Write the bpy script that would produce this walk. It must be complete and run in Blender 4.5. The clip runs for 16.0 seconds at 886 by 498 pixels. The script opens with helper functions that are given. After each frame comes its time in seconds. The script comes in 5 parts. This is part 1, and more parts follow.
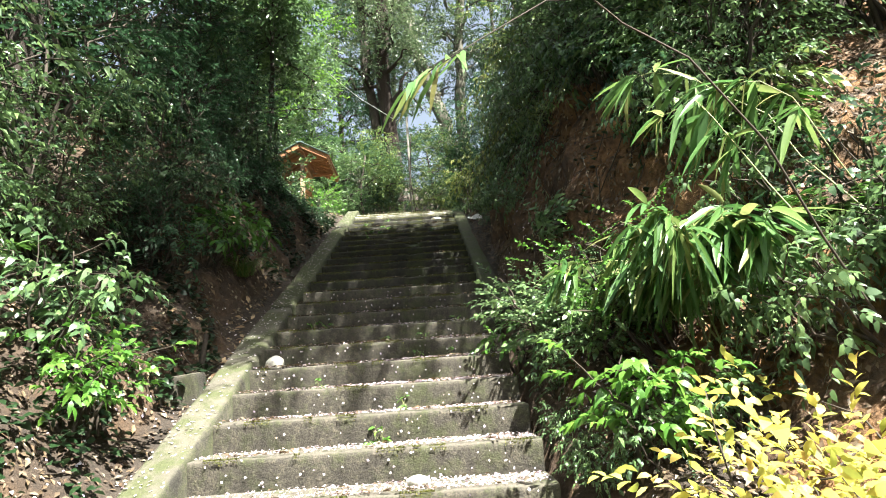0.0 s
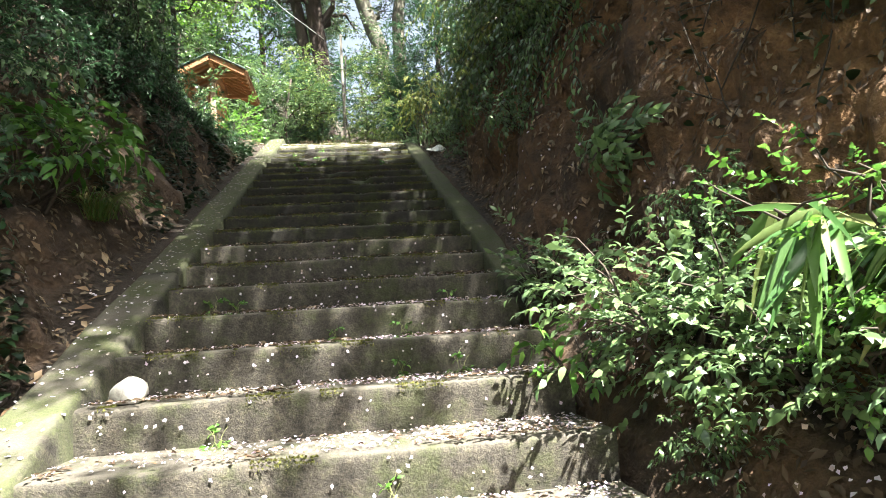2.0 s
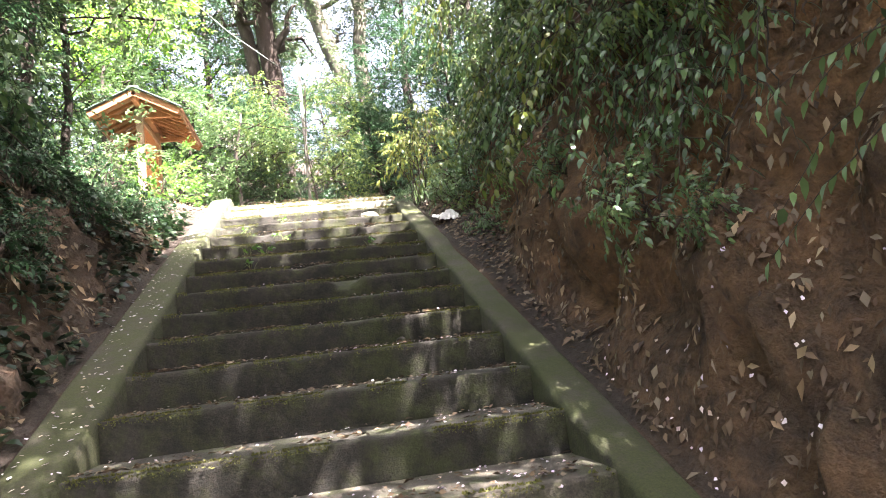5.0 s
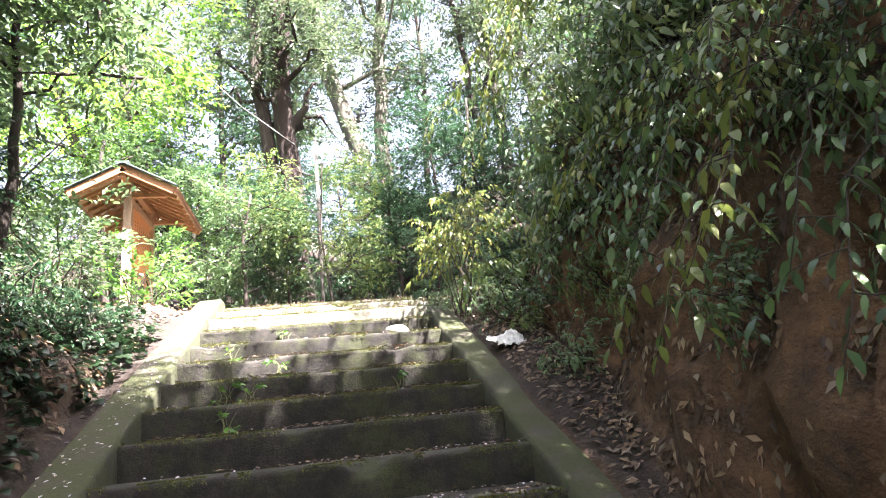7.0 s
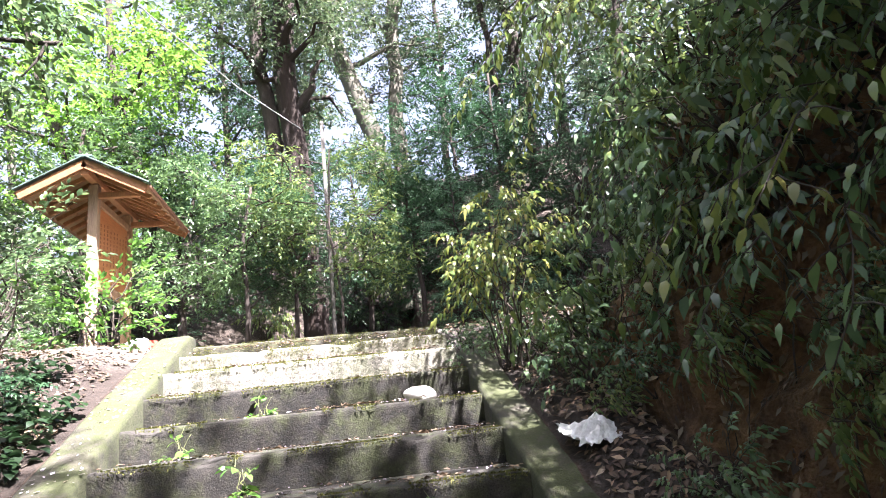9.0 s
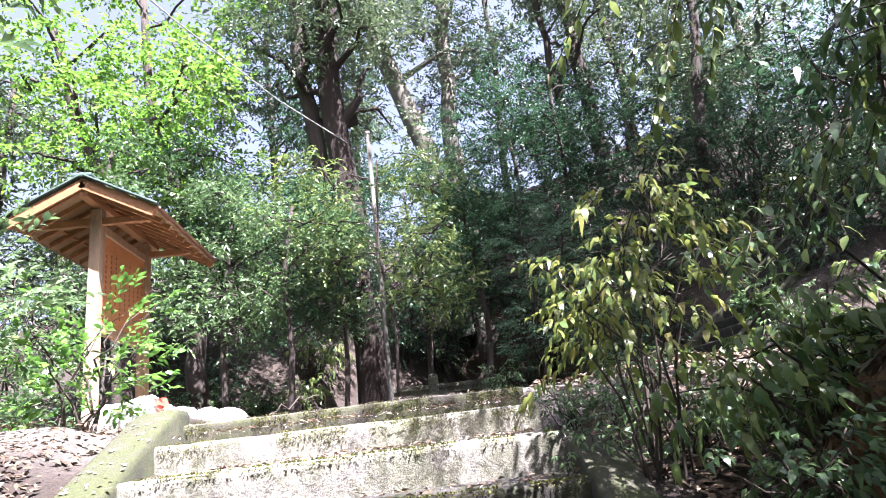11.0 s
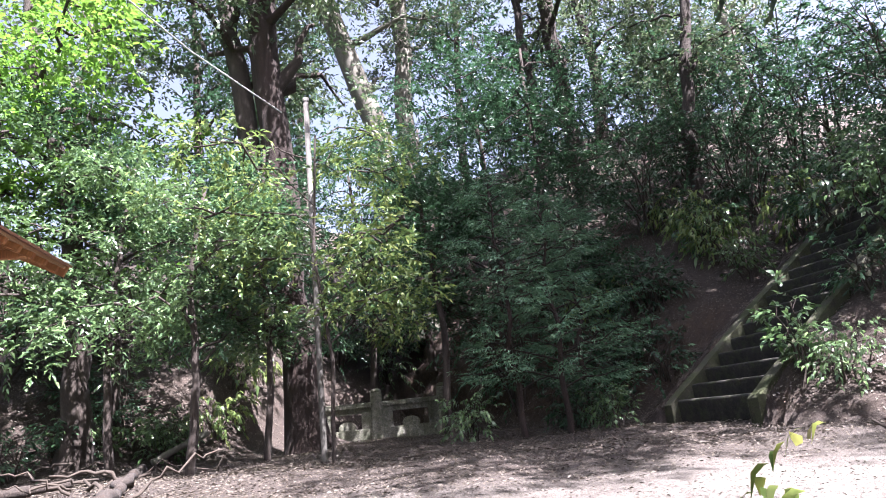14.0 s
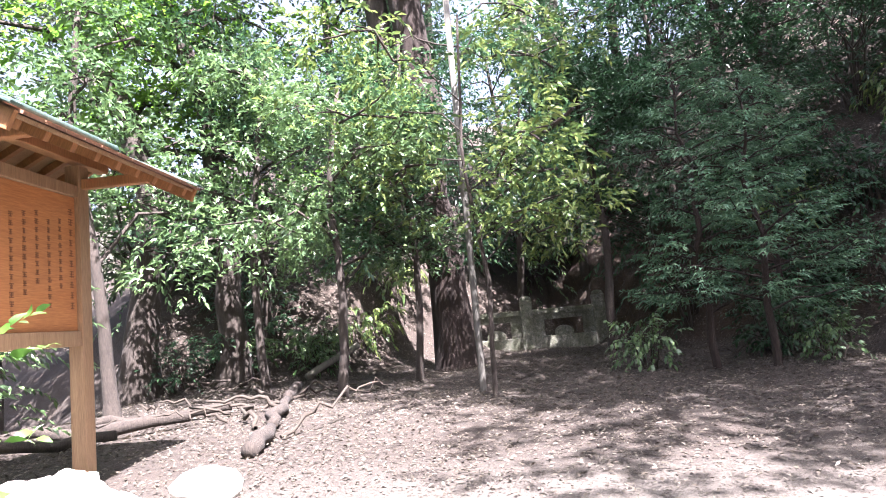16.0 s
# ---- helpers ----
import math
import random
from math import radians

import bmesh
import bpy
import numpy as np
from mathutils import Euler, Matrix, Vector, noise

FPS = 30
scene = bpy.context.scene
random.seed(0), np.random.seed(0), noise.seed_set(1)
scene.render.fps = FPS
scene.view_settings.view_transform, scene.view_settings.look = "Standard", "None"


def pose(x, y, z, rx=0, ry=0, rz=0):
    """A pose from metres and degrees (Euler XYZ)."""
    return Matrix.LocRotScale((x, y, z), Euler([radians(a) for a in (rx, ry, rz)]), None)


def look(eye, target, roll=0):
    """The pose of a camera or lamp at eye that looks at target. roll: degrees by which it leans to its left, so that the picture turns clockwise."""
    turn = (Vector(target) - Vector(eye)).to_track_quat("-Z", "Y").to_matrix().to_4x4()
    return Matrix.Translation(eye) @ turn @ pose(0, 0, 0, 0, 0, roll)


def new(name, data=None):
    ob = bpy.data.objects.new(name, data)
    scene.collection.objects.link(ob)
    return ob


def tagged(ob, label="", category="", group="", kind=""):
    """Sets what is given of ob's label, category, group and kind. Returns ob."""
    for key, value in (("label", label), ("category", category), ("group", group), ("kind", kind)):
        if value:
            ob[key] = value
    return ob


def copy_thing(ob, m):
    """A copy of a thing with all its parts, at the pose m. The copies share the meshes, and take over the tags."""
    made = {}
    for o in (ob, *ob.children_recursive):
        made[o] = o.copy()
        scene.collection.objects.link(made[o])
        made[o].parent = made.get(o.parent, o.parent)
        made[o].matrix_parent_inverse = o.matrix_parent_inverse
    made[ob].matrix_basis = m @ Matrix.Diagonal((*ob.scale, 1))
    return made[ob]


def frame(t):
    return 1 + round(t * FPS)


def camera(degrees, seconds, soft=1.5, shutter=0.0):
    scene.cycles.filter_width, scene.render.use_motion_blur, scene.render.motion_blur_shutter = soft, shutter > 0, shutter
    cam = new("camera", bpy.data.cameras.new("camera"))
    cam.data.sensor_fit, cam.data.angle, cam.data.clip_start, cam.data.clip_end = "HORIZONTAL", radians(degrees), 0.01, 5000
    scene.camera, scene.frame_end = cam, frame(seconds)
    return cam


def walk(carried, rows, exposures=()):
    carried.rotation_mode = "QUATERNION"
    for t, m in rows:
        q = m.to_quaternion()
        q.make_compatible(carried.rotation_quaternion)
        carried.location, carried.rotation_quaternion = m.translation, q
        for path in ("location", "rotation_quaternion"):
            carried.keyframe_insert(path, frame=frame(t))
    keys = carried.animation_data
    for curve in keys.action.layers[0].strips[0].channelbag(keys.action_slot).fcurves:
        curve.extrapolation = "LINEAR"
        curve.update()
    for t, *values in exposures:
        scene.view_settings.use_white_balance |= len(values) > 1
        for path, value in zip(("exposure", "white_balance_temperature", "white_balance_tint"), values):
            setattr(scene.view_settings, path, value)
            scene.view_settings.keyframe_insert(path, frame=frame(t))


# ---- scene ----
from mathutils.bvhtree import BVHTree

cam = camera(69.4, 16.0, 1.0)
PATH = [
    (0, (0.461, -3.911, 0.077), (0.512, -1.962, 0.523), -3.9),
    (0.5, (0.314, -3.266, 0.116), (0.333, -1.298, 0.471), -3.7),
    (1, (0.288, -2.7, 0.217), (0.339, -0.724, 0.524), -3.7),
    (1.5, (0.207, -2.186, 0.346), (0.307, -0.208, 0.621), -4.8),
    (2, (0.167, -1.729, 0.534), (0.442, 0.234, 0.795), -3.9),
    (2.5, (0.119, -1.296, 0.733), (0.278, 0.684, 0.964), -3.7),
    (3, (0.078, -0.913, 0.916), (0.388, 1.043, 1.195), -5.1),
    (3.5, (0.012, -0.503, 1.097), (0.223, 1.465, 1.386), -5.5),
    (3.7, (0.027, -0.375, 1.175), (0.294, 1.589, 1.448), -3.1),
    (6, (0.07, 1.446, 2.05), (0.546, 3.347, 2.452), -10.2),
    (6.5, (0.071, 1.817, 2.205), (0.382, 3.731, 2.695), -9.6),
    (7, (0.116, 2.175, 2.338), (0.487, 4.058, 2.898), -6.0),
    (7.5, (0.142, 2.579, 2.468), (0.382, 4.507, 2.941), -6.3),
    (8, (0.162, 2.933, 2.633), (0.487, 4.839, 3.144), -5.4),
    (8.2, (0.18, 3.095, 2.727), (0.49, 5.002, 3.245), -7.5),
    (10.3, (0.437, 4.397, 3.349), (0.756, 6.31, 3.838), -4.1),
    (10.5, (0.435, 4.612, 3.387), (0.759, 6.512, 3.921), -7.6),
    (11, (0.381, 4.971, 3.499), (0.525, 6.879, 4.079), -6.9),
    (11.5, (0.289, 5.398, 3.581), (0.434, 7.31, 4.149), -6.4),
    (12, (0.413, 5.611, 3.797), (0.382, 7.528, 4.366), -8.9),
    (12.5, (0.401, 5.893, 3.99), (0.492, 7.794, 4.606), -3.7),
    (13, (0.413, 6.278, 4.1), (0.478, 8.197, 4.663), -7.5),
    (13.5, (0.396, 6.585, 4.278), (0.56, 8.517, 4.768), -5.7),
    (14, (0.427, 6.907, 4.362), (0.741, 8.814, 4.874), -6.1),
    (14.5, (0.395, 7.177, 4.451), (0.821, 9.081, 4.889), -4.0),
    (15, (0.371, 7.41, 4.507), (0.897, 9.289, 4.946), -4.9),
    (15.5, (0.292, 7.659, 4.654), (0.427, 9.62, 5.023), -7.5),
    (16, (0.214, 7.96, 4.776), (0.094, 9.944, 4.999), -5.3),
]
walk(cam, [(t, look(eye, target, roll)) for t, eye, target, roll in PATH], [(0, 2.75, 6350, 5), (1.5, 3.15, 6400, 7), (2.5, 3.3, 6400, 8), (3.5, 3.8, 6600, 12), (6, 4.42, 6350, 23), (8, 3.75, 6050, 23), (11, 3.2, 5700, 27), (12.5, 2.75, 5650, 28), (13.5, 2.95, 5700, 26), (14.5, 3.35, 5700, 26), (16, 3.65, 5800, 25)])

# ---- light and sky ----
SUN_EL, SUN_AZ = 60.0, 145.0      # azimuth clockwise from +y
sun_dir = Vector((math.sin(radians(SUN_AZ)) * math.cos(radians(SUN_EL)), math.cos(radians(SUN_AZ)) * math.cos(radians(SUN_EL)), math.sin(radians(SUN_EL))))
world = bpy.data.worlds.new("sky")
scene.world = world
world.use_nodes = True
sky = world.node_tree.nodes.new("ShaderNodeTexSky")
sky.sky_type, sky.sun_disc = "NISHITA", False
sky.sun_elevation, sky.sun_rotation = radians(SUN_EL), radians(SUN_AZ)
sky.air_density, sky.dust_density, sky.ozone_density = 1.0, 6.0, 0.6
world.node_tree.nodes["Background"].inputs["Strength"].default_value = 0.05
haze = world.node_tree.nodes.new("ShaderNodeHueSaturation")
haze.inputs["Saturation"].default_value = 0.6
world.node_tree.links.new(sky.outputs[0], haze.inputs["Color"])
world.node_tree.links.new(haze.outputs[0], world.node_tree.nodes["Background"].inputs["Color"])
sun = new("sun", bpy.data.lights.new("sun", "SUN"))
sun.data.energy, sun.data.angle, sun.data.color = 5.0, radians(0.55), (1.0, 0.95, 0.86)
sun.matrix_world = look(sun_dir * 60, (0, 0, 0))

# ---- materials ----
def nodes_of(name):
    m = bpy.data.materials.new(name)
    m.use_nodes = True
    nt = m.node_tree
    return m, nt, nt.nodes["Principled BSDF"], nt.nodes["Material Output"]


def ramp(nt, stops, source):
    r = nt.nodes.new("ShaderNodeValToRGB")
    els = r.color_ramp.elements
    while len(els) < len(stops):
        els.new(0.5)
    for e, (p, c) in zip(els, stops):
        e.position, e.color = p, (*c, 1)
    nt.links.new(source, r.inputs[0])
    return r.outputs[0]


def noise_tex(nt, scale, detail=4, rough=0.6, stretch=None, coords="Object"):
    tc = nt.nodes.new("ShaderNodeTexCoord")
    n = nt.nodes.new("ShaderNodeTexNoise")
    n.inputs["Scale"].default_value, n.inputs["Detail"].default_value, n.inputs["Roughness"].default_value = scale, detail, rough
    src = tc.outputs[coords]
    if stretch:
        mp = nt.nodes.new("ShaderNodeMapping")
        mp.inputs["Scale"].default_value = stretch
        nt.links.new(src, mp.inputs[0])
        src = mp.outputs[0]
    nt.links.new(src, n.inputs["Vector"])
    return n.outputs[0]


def mixc(nt, fac, a, b, how="MIX"):
    m = nt.nodes.new("ShaderNodeMix")
    m.data_type, m.blend_type = "RGBA", how
    for sock, v in ((m.inputs[0], fac), (m.inputs[6], a), (m.inputs[7], b)):
        if isinstance(v, (int, float)):
            sock.default_value = v
        elif isinstance(v, tuple):
            sock.default_value = (*v, 1)
        else:
            nt.links.new(v, sock)
    return m.outputs[2]


def mathn(nt, op, a, b):
    m = nt.nodes.new("ShaderNodeMath")
    m.operation, m.use_clamp = op, True
    for sock, v in ((m.inputs[0], a), (m.inputs[1], b)):
        if isinstance(v, (int, float)):
            sock.default_value = v
        else:
            nt.links.new(v, sock)
    return m.outputs[0]


def bump(nt, bsdf, height, strength, dist):
    b = nt.nodes.new("ShaderNodeBump")
    b.inputs["Strength"].default_value, b.inputs["Distance"].default_value = strength, dist
    nt.links.new(height, b.inputs["Height"])
    nt.links.new(b.outputs[0], bsdf.inputs["Normal"])


def leaf_mat(name, cols, rough=0.42, through_light=0.35, tint=(1.0, 0.97, 0.72)):
    """Leaf: colours vary leaf by leaf and plant by plant; light passes through."""
    m, nt, p, out = nodes_of(name)
    g = nt.nodes.new("ShaderNodeNewGeometry")
    oi = nt.nodes.new("ShaderNodeObjectInfo")
    k = len(cols) - 1
    col = ramp(nt, [(i / k, c) for i, c in enumerate(cols)], g.outputs["Random Per Island"])
    var = ramp(nt, [(0.0, (0.78, 0.82, 0.75)), (1.0, (1.15, 1.1, 1.05))], oi.outputs["Random"])
    col = mixc(nt, 1.0, col, var, "MULTIPLY")
    vein = ramp(nt, [(0.3, (0.86, 0.88, 0.84)), (0.7, (1.08, 1.06, 1.0))], noise_tex(nt, 30, 2))
    col = mixc(nt, 1.0, col, vein, "MULTIPLY")
    nt.links.new(col, p.inputs["Base Color"])
    p.inputs["Roughness"].default_value = rough
    t = nt.nodes.new("ShaderNodeBsdfTranslucent")
    tcol = mixc(nt, 1.0, col, tuple(min(1.0, 1.5 * c) for c in tint), "MULTIPLY")
    nt.links.new(tcol, t.inputs["Color"])
    mx = nt.nodes.new("ShaderNodeMixShader")
    mx.inputs[0].default_value = through_light
    nt.links.new(p.outputs[0], mx.inputs[1])
    nt.links.new(t.outputs[0], mx.inputs[2])
    nt.links.new(mx.outputs[0], out.inputs["Surface"])
    return m


def plain_mat(name, a, b, scale=6.0, rough=0.85, bump_s=0.4, dist=0.01, stretch=None, fine=60.0, metal=0.0):
    m, nt, p, out = nodes_of(name)
    n1, n2 = noise_tex(nt, scale, 6, 0.65, stretch), noise_tex(nt, fine, 3, 0.6, stretch)
    col = ramp(nt, [(0.3, a), (0.7, b)], n1)
    col = mixc(nt, 0.35, col, ramp(nt, [(0.3, tuple(c * 0.5 for c in a)), (0.7, tuple(min(1, c * 1.3) for c in b))], n2))
    nt.links.new(col, p.inputs["Base Color"])
    p.inputs["Roughness"].default_value, p.inputs["Metallic"].default_value = rough, metal
    bump(nt, p, mathn(nt, "ADD", mathn(nt, "MULTIPLY", n1, 0.6), mathn(nt, "MULTIPLY", n2, 0.4)), bump_s, dist)
    return m


M_LEAF = leaf_mat("evergreen_leaf", [(0.057, 0.101, 0.051), (0.095, 0.166, 0.072), (0.155, 0.245, 0.097), (0.111, 0.178, 0.114)], 0.3, 0.33)
# dark foliage, whose colour also stands for shade on the left bank
M_LEAF_DARK_SHADE = leaf_mat("dark_shade_leaf", [(0.025, 0.056, 0.031), (0.038, 0.091, 0.047), (0.061, 0.131, 0.061)], 0.36, 0.36)
M_LEAF_FAR = leaf_mat("canopy_leaf", [(0.043, 0.072, 0.047), (0.076, 0.122, 0.064), (0.125, 0.172, 0.087), (0.096, 0.108, 0.087)], 0.45, 0.32)
M_LEAF_FRESH = leaf_mat("fresh_leaf", [(0.06, 0.16, 0.03), (0.09, 0.21, 0.035), (0.14, 0.27, 0.05)], 0.36, 0.4)
M_LEAF_MAPLE = leaf_mat("maple_leaf", [(0.091, 0.198, 0.032), (0.132, 0.264, 0.039), (0.181, 0.314, 0.051)], 0.5, 0.5)
M_LEAF_OLIVE = leaf_mat("olive_leaf", [(0.071, 0.128, 0.043), (0.128, 0.193, 0.06), (0.223, 0.274, 0.085), (0.064, 0.143, 0.062)], 0.35, 0.4)
M_LEAF_AMBER = leaf_mat("amber_leaf", [(0.13, 0.18, 0.045), (0.22, 0.25, 0.065), (0.1, 0.17, 0.05), (0.28, 0.26, 0.08)], 0.35, 0.5)
M_LEAF_YELLOW = leaf_mat("yellow_leaf", [(0.42, 0.38, 0.09), (0.55, 0.5, 0.13), (0.3, 0.36, 0.08), (0.5, 0.36, 0.12)], 0.4, 0.4)
M_LEAF_BAMBOO = leaf_mat("bamboo_leaf", [(0.075, 0.169, 0.058), (0.112, 0.221, 0.072), (0.15, 0.26, 0.078), (0.3, 0.286, 0.13)], 0.38, 0.4)
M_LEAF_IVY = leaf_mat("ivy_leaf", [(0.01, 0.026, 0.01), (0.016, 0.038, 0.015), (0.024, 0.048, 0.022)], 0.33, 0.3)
M_LEAF_GRASS = leaf_mat("grass_leaf", [(0.05, 0.11, 0.02), (0.09, 0.17, 0.035), (0.2, 0.18, 0.07)], 0.5, 0.3)
M_CONIFER = leaf_mat("conifer_leaf", [(0.066, 0.148, 0.094), (0.104, 0.211, 0.128), (0.149, 0.247, 0.141)], 0.55, 0.25)
M_FERN = leaf_mat("fern_leaf", [(0.05, 0.12, 0.025), (0.08, 0.17, 0.03)], 0.5, 0.4)
M_LITTER = leaf_mat("dry_leaf", [(0.045, 0.026, 0.016), (0.085, 0.052, 0.033), (0.17, 0.115, 0.075), (0.07, 0.037, 0.023), (0.24, 0.195, 0.155)], 0.7, 0.1, (1.0, 0.8, 0.5))
M_DEAD = leaf_mat("curled_dead_leaf", [(0.13, 0.08, 0.048), (0.24, 0.165, 0.105), (0.36, 0.275, 0.195), (0.18, 0.1, 0.055)], 0.7, 0.15, (1.0, 0.8, 0.5))
M_LITTER_GREY = leaf_mat("trodden_leaf", [(0.04, 0.032, 0.026), (0.075, 0.06, 0.048), (0.15, 0.125, 0.105), (0.06, 0.045, 0.034), (0.2, 0.175, 0.155)], 0.7, 0.1, (1.0, 0.85, 0.7))
M_MOSS = leaf_mat("moss_blade", [(0.06, 0.07, 0.014), (0.11, 0.12, 0.025), (0.17, 0.165, 0.045)], 0.8, 0.2)
M_PETAL = leaf_mat("petal", [(0.72, 0.627, 0.829), (0.8, 0.741, 0.896), (0.62, 0.513, 0.784), (0.55, 0.427, 0.358), (0.75, 0.684, 0.84)], 0.6, 0.15, (0.66, 0.6, 0.66))
M_BARK = plain_mat("bark", (0.019, 0.014, 0.011), (0.056, 0.043, 0.033), 5, 0.95, 0.9, 0.03, (3, 3, 0.6), 40)
M_BARK_RED = plain_mat("red_bark", (0.014, 0.009, 0.007), (0.042, 0.026, 0.019), 5, 0.95, 1.0, 0.04, (4, 4, 0.4), 40)
M_BARK_GREY = plain_mat("grey_bark", (0.07, 0.064, 0.05), (0.15, 0.14, 0.108), 3, 0.9, 0.5, 0.02, (2, 2, 0.8), 30)
M_TWIG = plain_mat("twig", (0.022, 0.016, 0.011), (0.055, 0.042, 0.03), 12, 0.9, 0.4, 0.005)
M_STALK = plain_mat("green_stalk", (0.12, 0.16, 0.05), (0.24, 0.24, 0.1), 12, 0.6, 0.2, 0.003)
M_WOOD = plain_mat("weathered_board_wood", (0.23, 0.1, 0.04), (0.36, 0.17, 0.07), 2.5, 0.6, 0.25, 0.004, (6, 6, 0.7), 30)
M_WOOD_PALE = plain_mat("pale_post_wood", (0.22, 0.13, 0.07), (0.36, 0.23, 0.13), 2.5, 0.7, 0.3, 0.004, (8, 8, 0.5), 30)
M_WOOD_GREY = plain_mat("grey_post_wood", (0.2, 0.13, 0.085), (0.38, 0.27, 0.18), 2.5, 0.8, 0.4, 0.005, (8, 8, 0.5), 30)
M_PANEL = plain_mat("stained_panel", (0.42, 0.16, 0.055), (0.52, 0.23, 0.09), 1.6, 0.5, 0.15, 0.002, (1, 0.5, 6), 25)
M_INK = plain_mat("faded_ink", (0.16, 0.07, 0.035), (0.24, 0.1, 0.05), 20, 0.7, 0.0, 0.001)
M_ROOFCAP = plain_mat("green_roof_metal", (0.05, 0.09, 0.075), (0.12, 0.17, 0.15), 6, 0.5, 0.2, 0.004, None, 40, 0.3)
M_TILE = plain_mat("roof_shingle", (0.16, 0.08, 0.05), (0.3, 0.16, 0.1), 8, 0.75, 0.4, 0.006)
M_METAL = plain_mat("galvanised_pole", (0.06, 0.055, 0.045), (0.12, 0.112, 0.095), 6, 0.75, 0.2, 0.003, (1, 1, 0.3), 50, 0.1)
M_WIRE = plain_mat("grey_wire", (0.4, 0.4, 0.4), (0.5, 0.5, 0.5), 6, 0.5, 0.0, 0.001)
M_ROCK = plain_mat("pale_rock", (0.34, 0.32, 0.28), (0.55, 0.53, 0.48), 9, 0.85, 0.5, 0.008, None, 70)
M_BAG = plain_mat("white_plastic", (0.66, 0.65, 0.6), (0.8, 0.8, 0.77), 4, 0.4, 0.3, 0.01)
M_BAG_RED = plain_mat("red_print", (0.55, 0.06, 0.04), (0.62, 0.1, 0.06), 8, 0.4, 0.1, 0.002)
M_PAPER = plain_mat("dirty_sack", (0.5, 0.46, 0.38), (0.7, 0.67, 0.6), 4, 0.7, 0.4, 0.01)


def concrete(name, moss_amount, a=(0.075, 0.07, 0.06), b=(0.17, 0.16, 0.14)):
    """Weathered concrete: mottled, streaked down the faces, with moss on ledges; upward faces painted lighter as if
    lit.
    """
    m, nt, p, out = nodes_of(name)
    n1 = noise_tex(nt, 2.2, 6, 0.65)
    n2 = noise_tex(nt, 110, 4, 0.75)
    n3 = noise_tex(nt, 1.5, 6, 0.65, (3.0, 3.0, 0.3))
    n4 = noise_tex(nt, 4.5, 6, 0.75)
    col = ramp(nt, [(0.25, a), (0.75, b)], n1)
    col = mixc(nt, mathn(nt, "MULTIPLY", ramp(nt, [(0.42, (0, 0, 0)), (0.62, (1, 1, 1))], n3), 0.6), col, tuple(c * 0.4 for c in a))
    col = mixc(nt, 0.7, col, mixc(nt, 1.0, col, ramp(nt, [(0.36, (0.35, 0.35, 0.35)), (0.64, (1.7, 1.7, 1.65))], n2), "MULTIPLY"))
    n5 = noise_tex(nt, 24, 6, 0.7)
    col = mixc(nt, 1.0, col, ramp(nt, [(0.32, (0.4, 0.4, 0.4)), (0.5, (0.95, 0.94, 0.92)), (0.7, (1.55, 1.5, 1.42))], n5), "MULTIPLY")
    g = nt.nodes.new("ShaderNodeNewGeometry")
    sx = nt.nodes.new("ShaderNodeSeparateXYZ")
    nt.links.new(g.outputs["Normal"], sx.inputs[0])
    up = mathn(nt, "ADD", mathn(nt, "MULTIPLY", sx.outputs[2], 0.3), 0.55)
    mask = mathn(nt, "MULTIPLY", ramp(nt, [(0.56 - 0.22 * moss_amount, (0, 0, 0)), (0.7 - 0.2 * moss_amount, (1, 1, 1))], n4), up)
    mosscol = ramp(nt, [(0.3, (0.022, 0.029, 0.007)), (0.7, (0.06, 0.073, 0.018))], n2)
    # upward faces paler: the stronger light on treads, put into the colour
    top_light = mathn(nt, "MULTIPLY", ramp(nt, [(0.6, (0, 0, 0)), (0.9, (1, 1, 1))], sx.outputs[2]), 0.5)
    col = mixc(nt, top_light, col, tuple(1.35 * c for c in b))
    col = mixc(nt, mask, col, mosscol)
    nt.links.new(col, p.inputs["Base Color"])
    p.inputs["Roughness"].default_value = 0.92
    bump(nt, p, mathn(nt, "ADD", mathn(nt, "MULTIPLY", n2, 0.45), mathn(nt, "MULTIPLY", n5, 0.55)), 0.9, 0.014)
    return m


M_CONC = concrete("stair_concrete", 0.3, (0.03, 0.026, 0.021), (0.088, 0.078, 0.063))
M_CONC_MOSS = concrete("mossy_kerb_concrete", 0.6, (0.028, 0.026, 0.02), (0.1, 0.09, 0.07))
# mossy copy of the step concrete, darkened to carry the shade
M_CONC_UP_SHADE = concrete("mossy_shaded_step_concrete", 0.35, (0.009, 0.008, 0.0065), (0.036, 0.032, 0.026))
M_CONC_GREEN = concrete("moss_grown_concrete", 0.8, (0.02, 0.019, 0.013), (0.06, 0.055, 0.04))
# paler copy for the top steps, sunlight put into its colour
M_CONC_TOP_SUN = concrete("sunlit_top_step_concrete", 0.6, (0.17, 0.16, 0.14), (0.36, 0.34, 0.3))
M_STONE = concrete("mossy_fence_stone", 0.8, (0.15, 0.145, 0.12), (0.32, 0.31, 0.27))


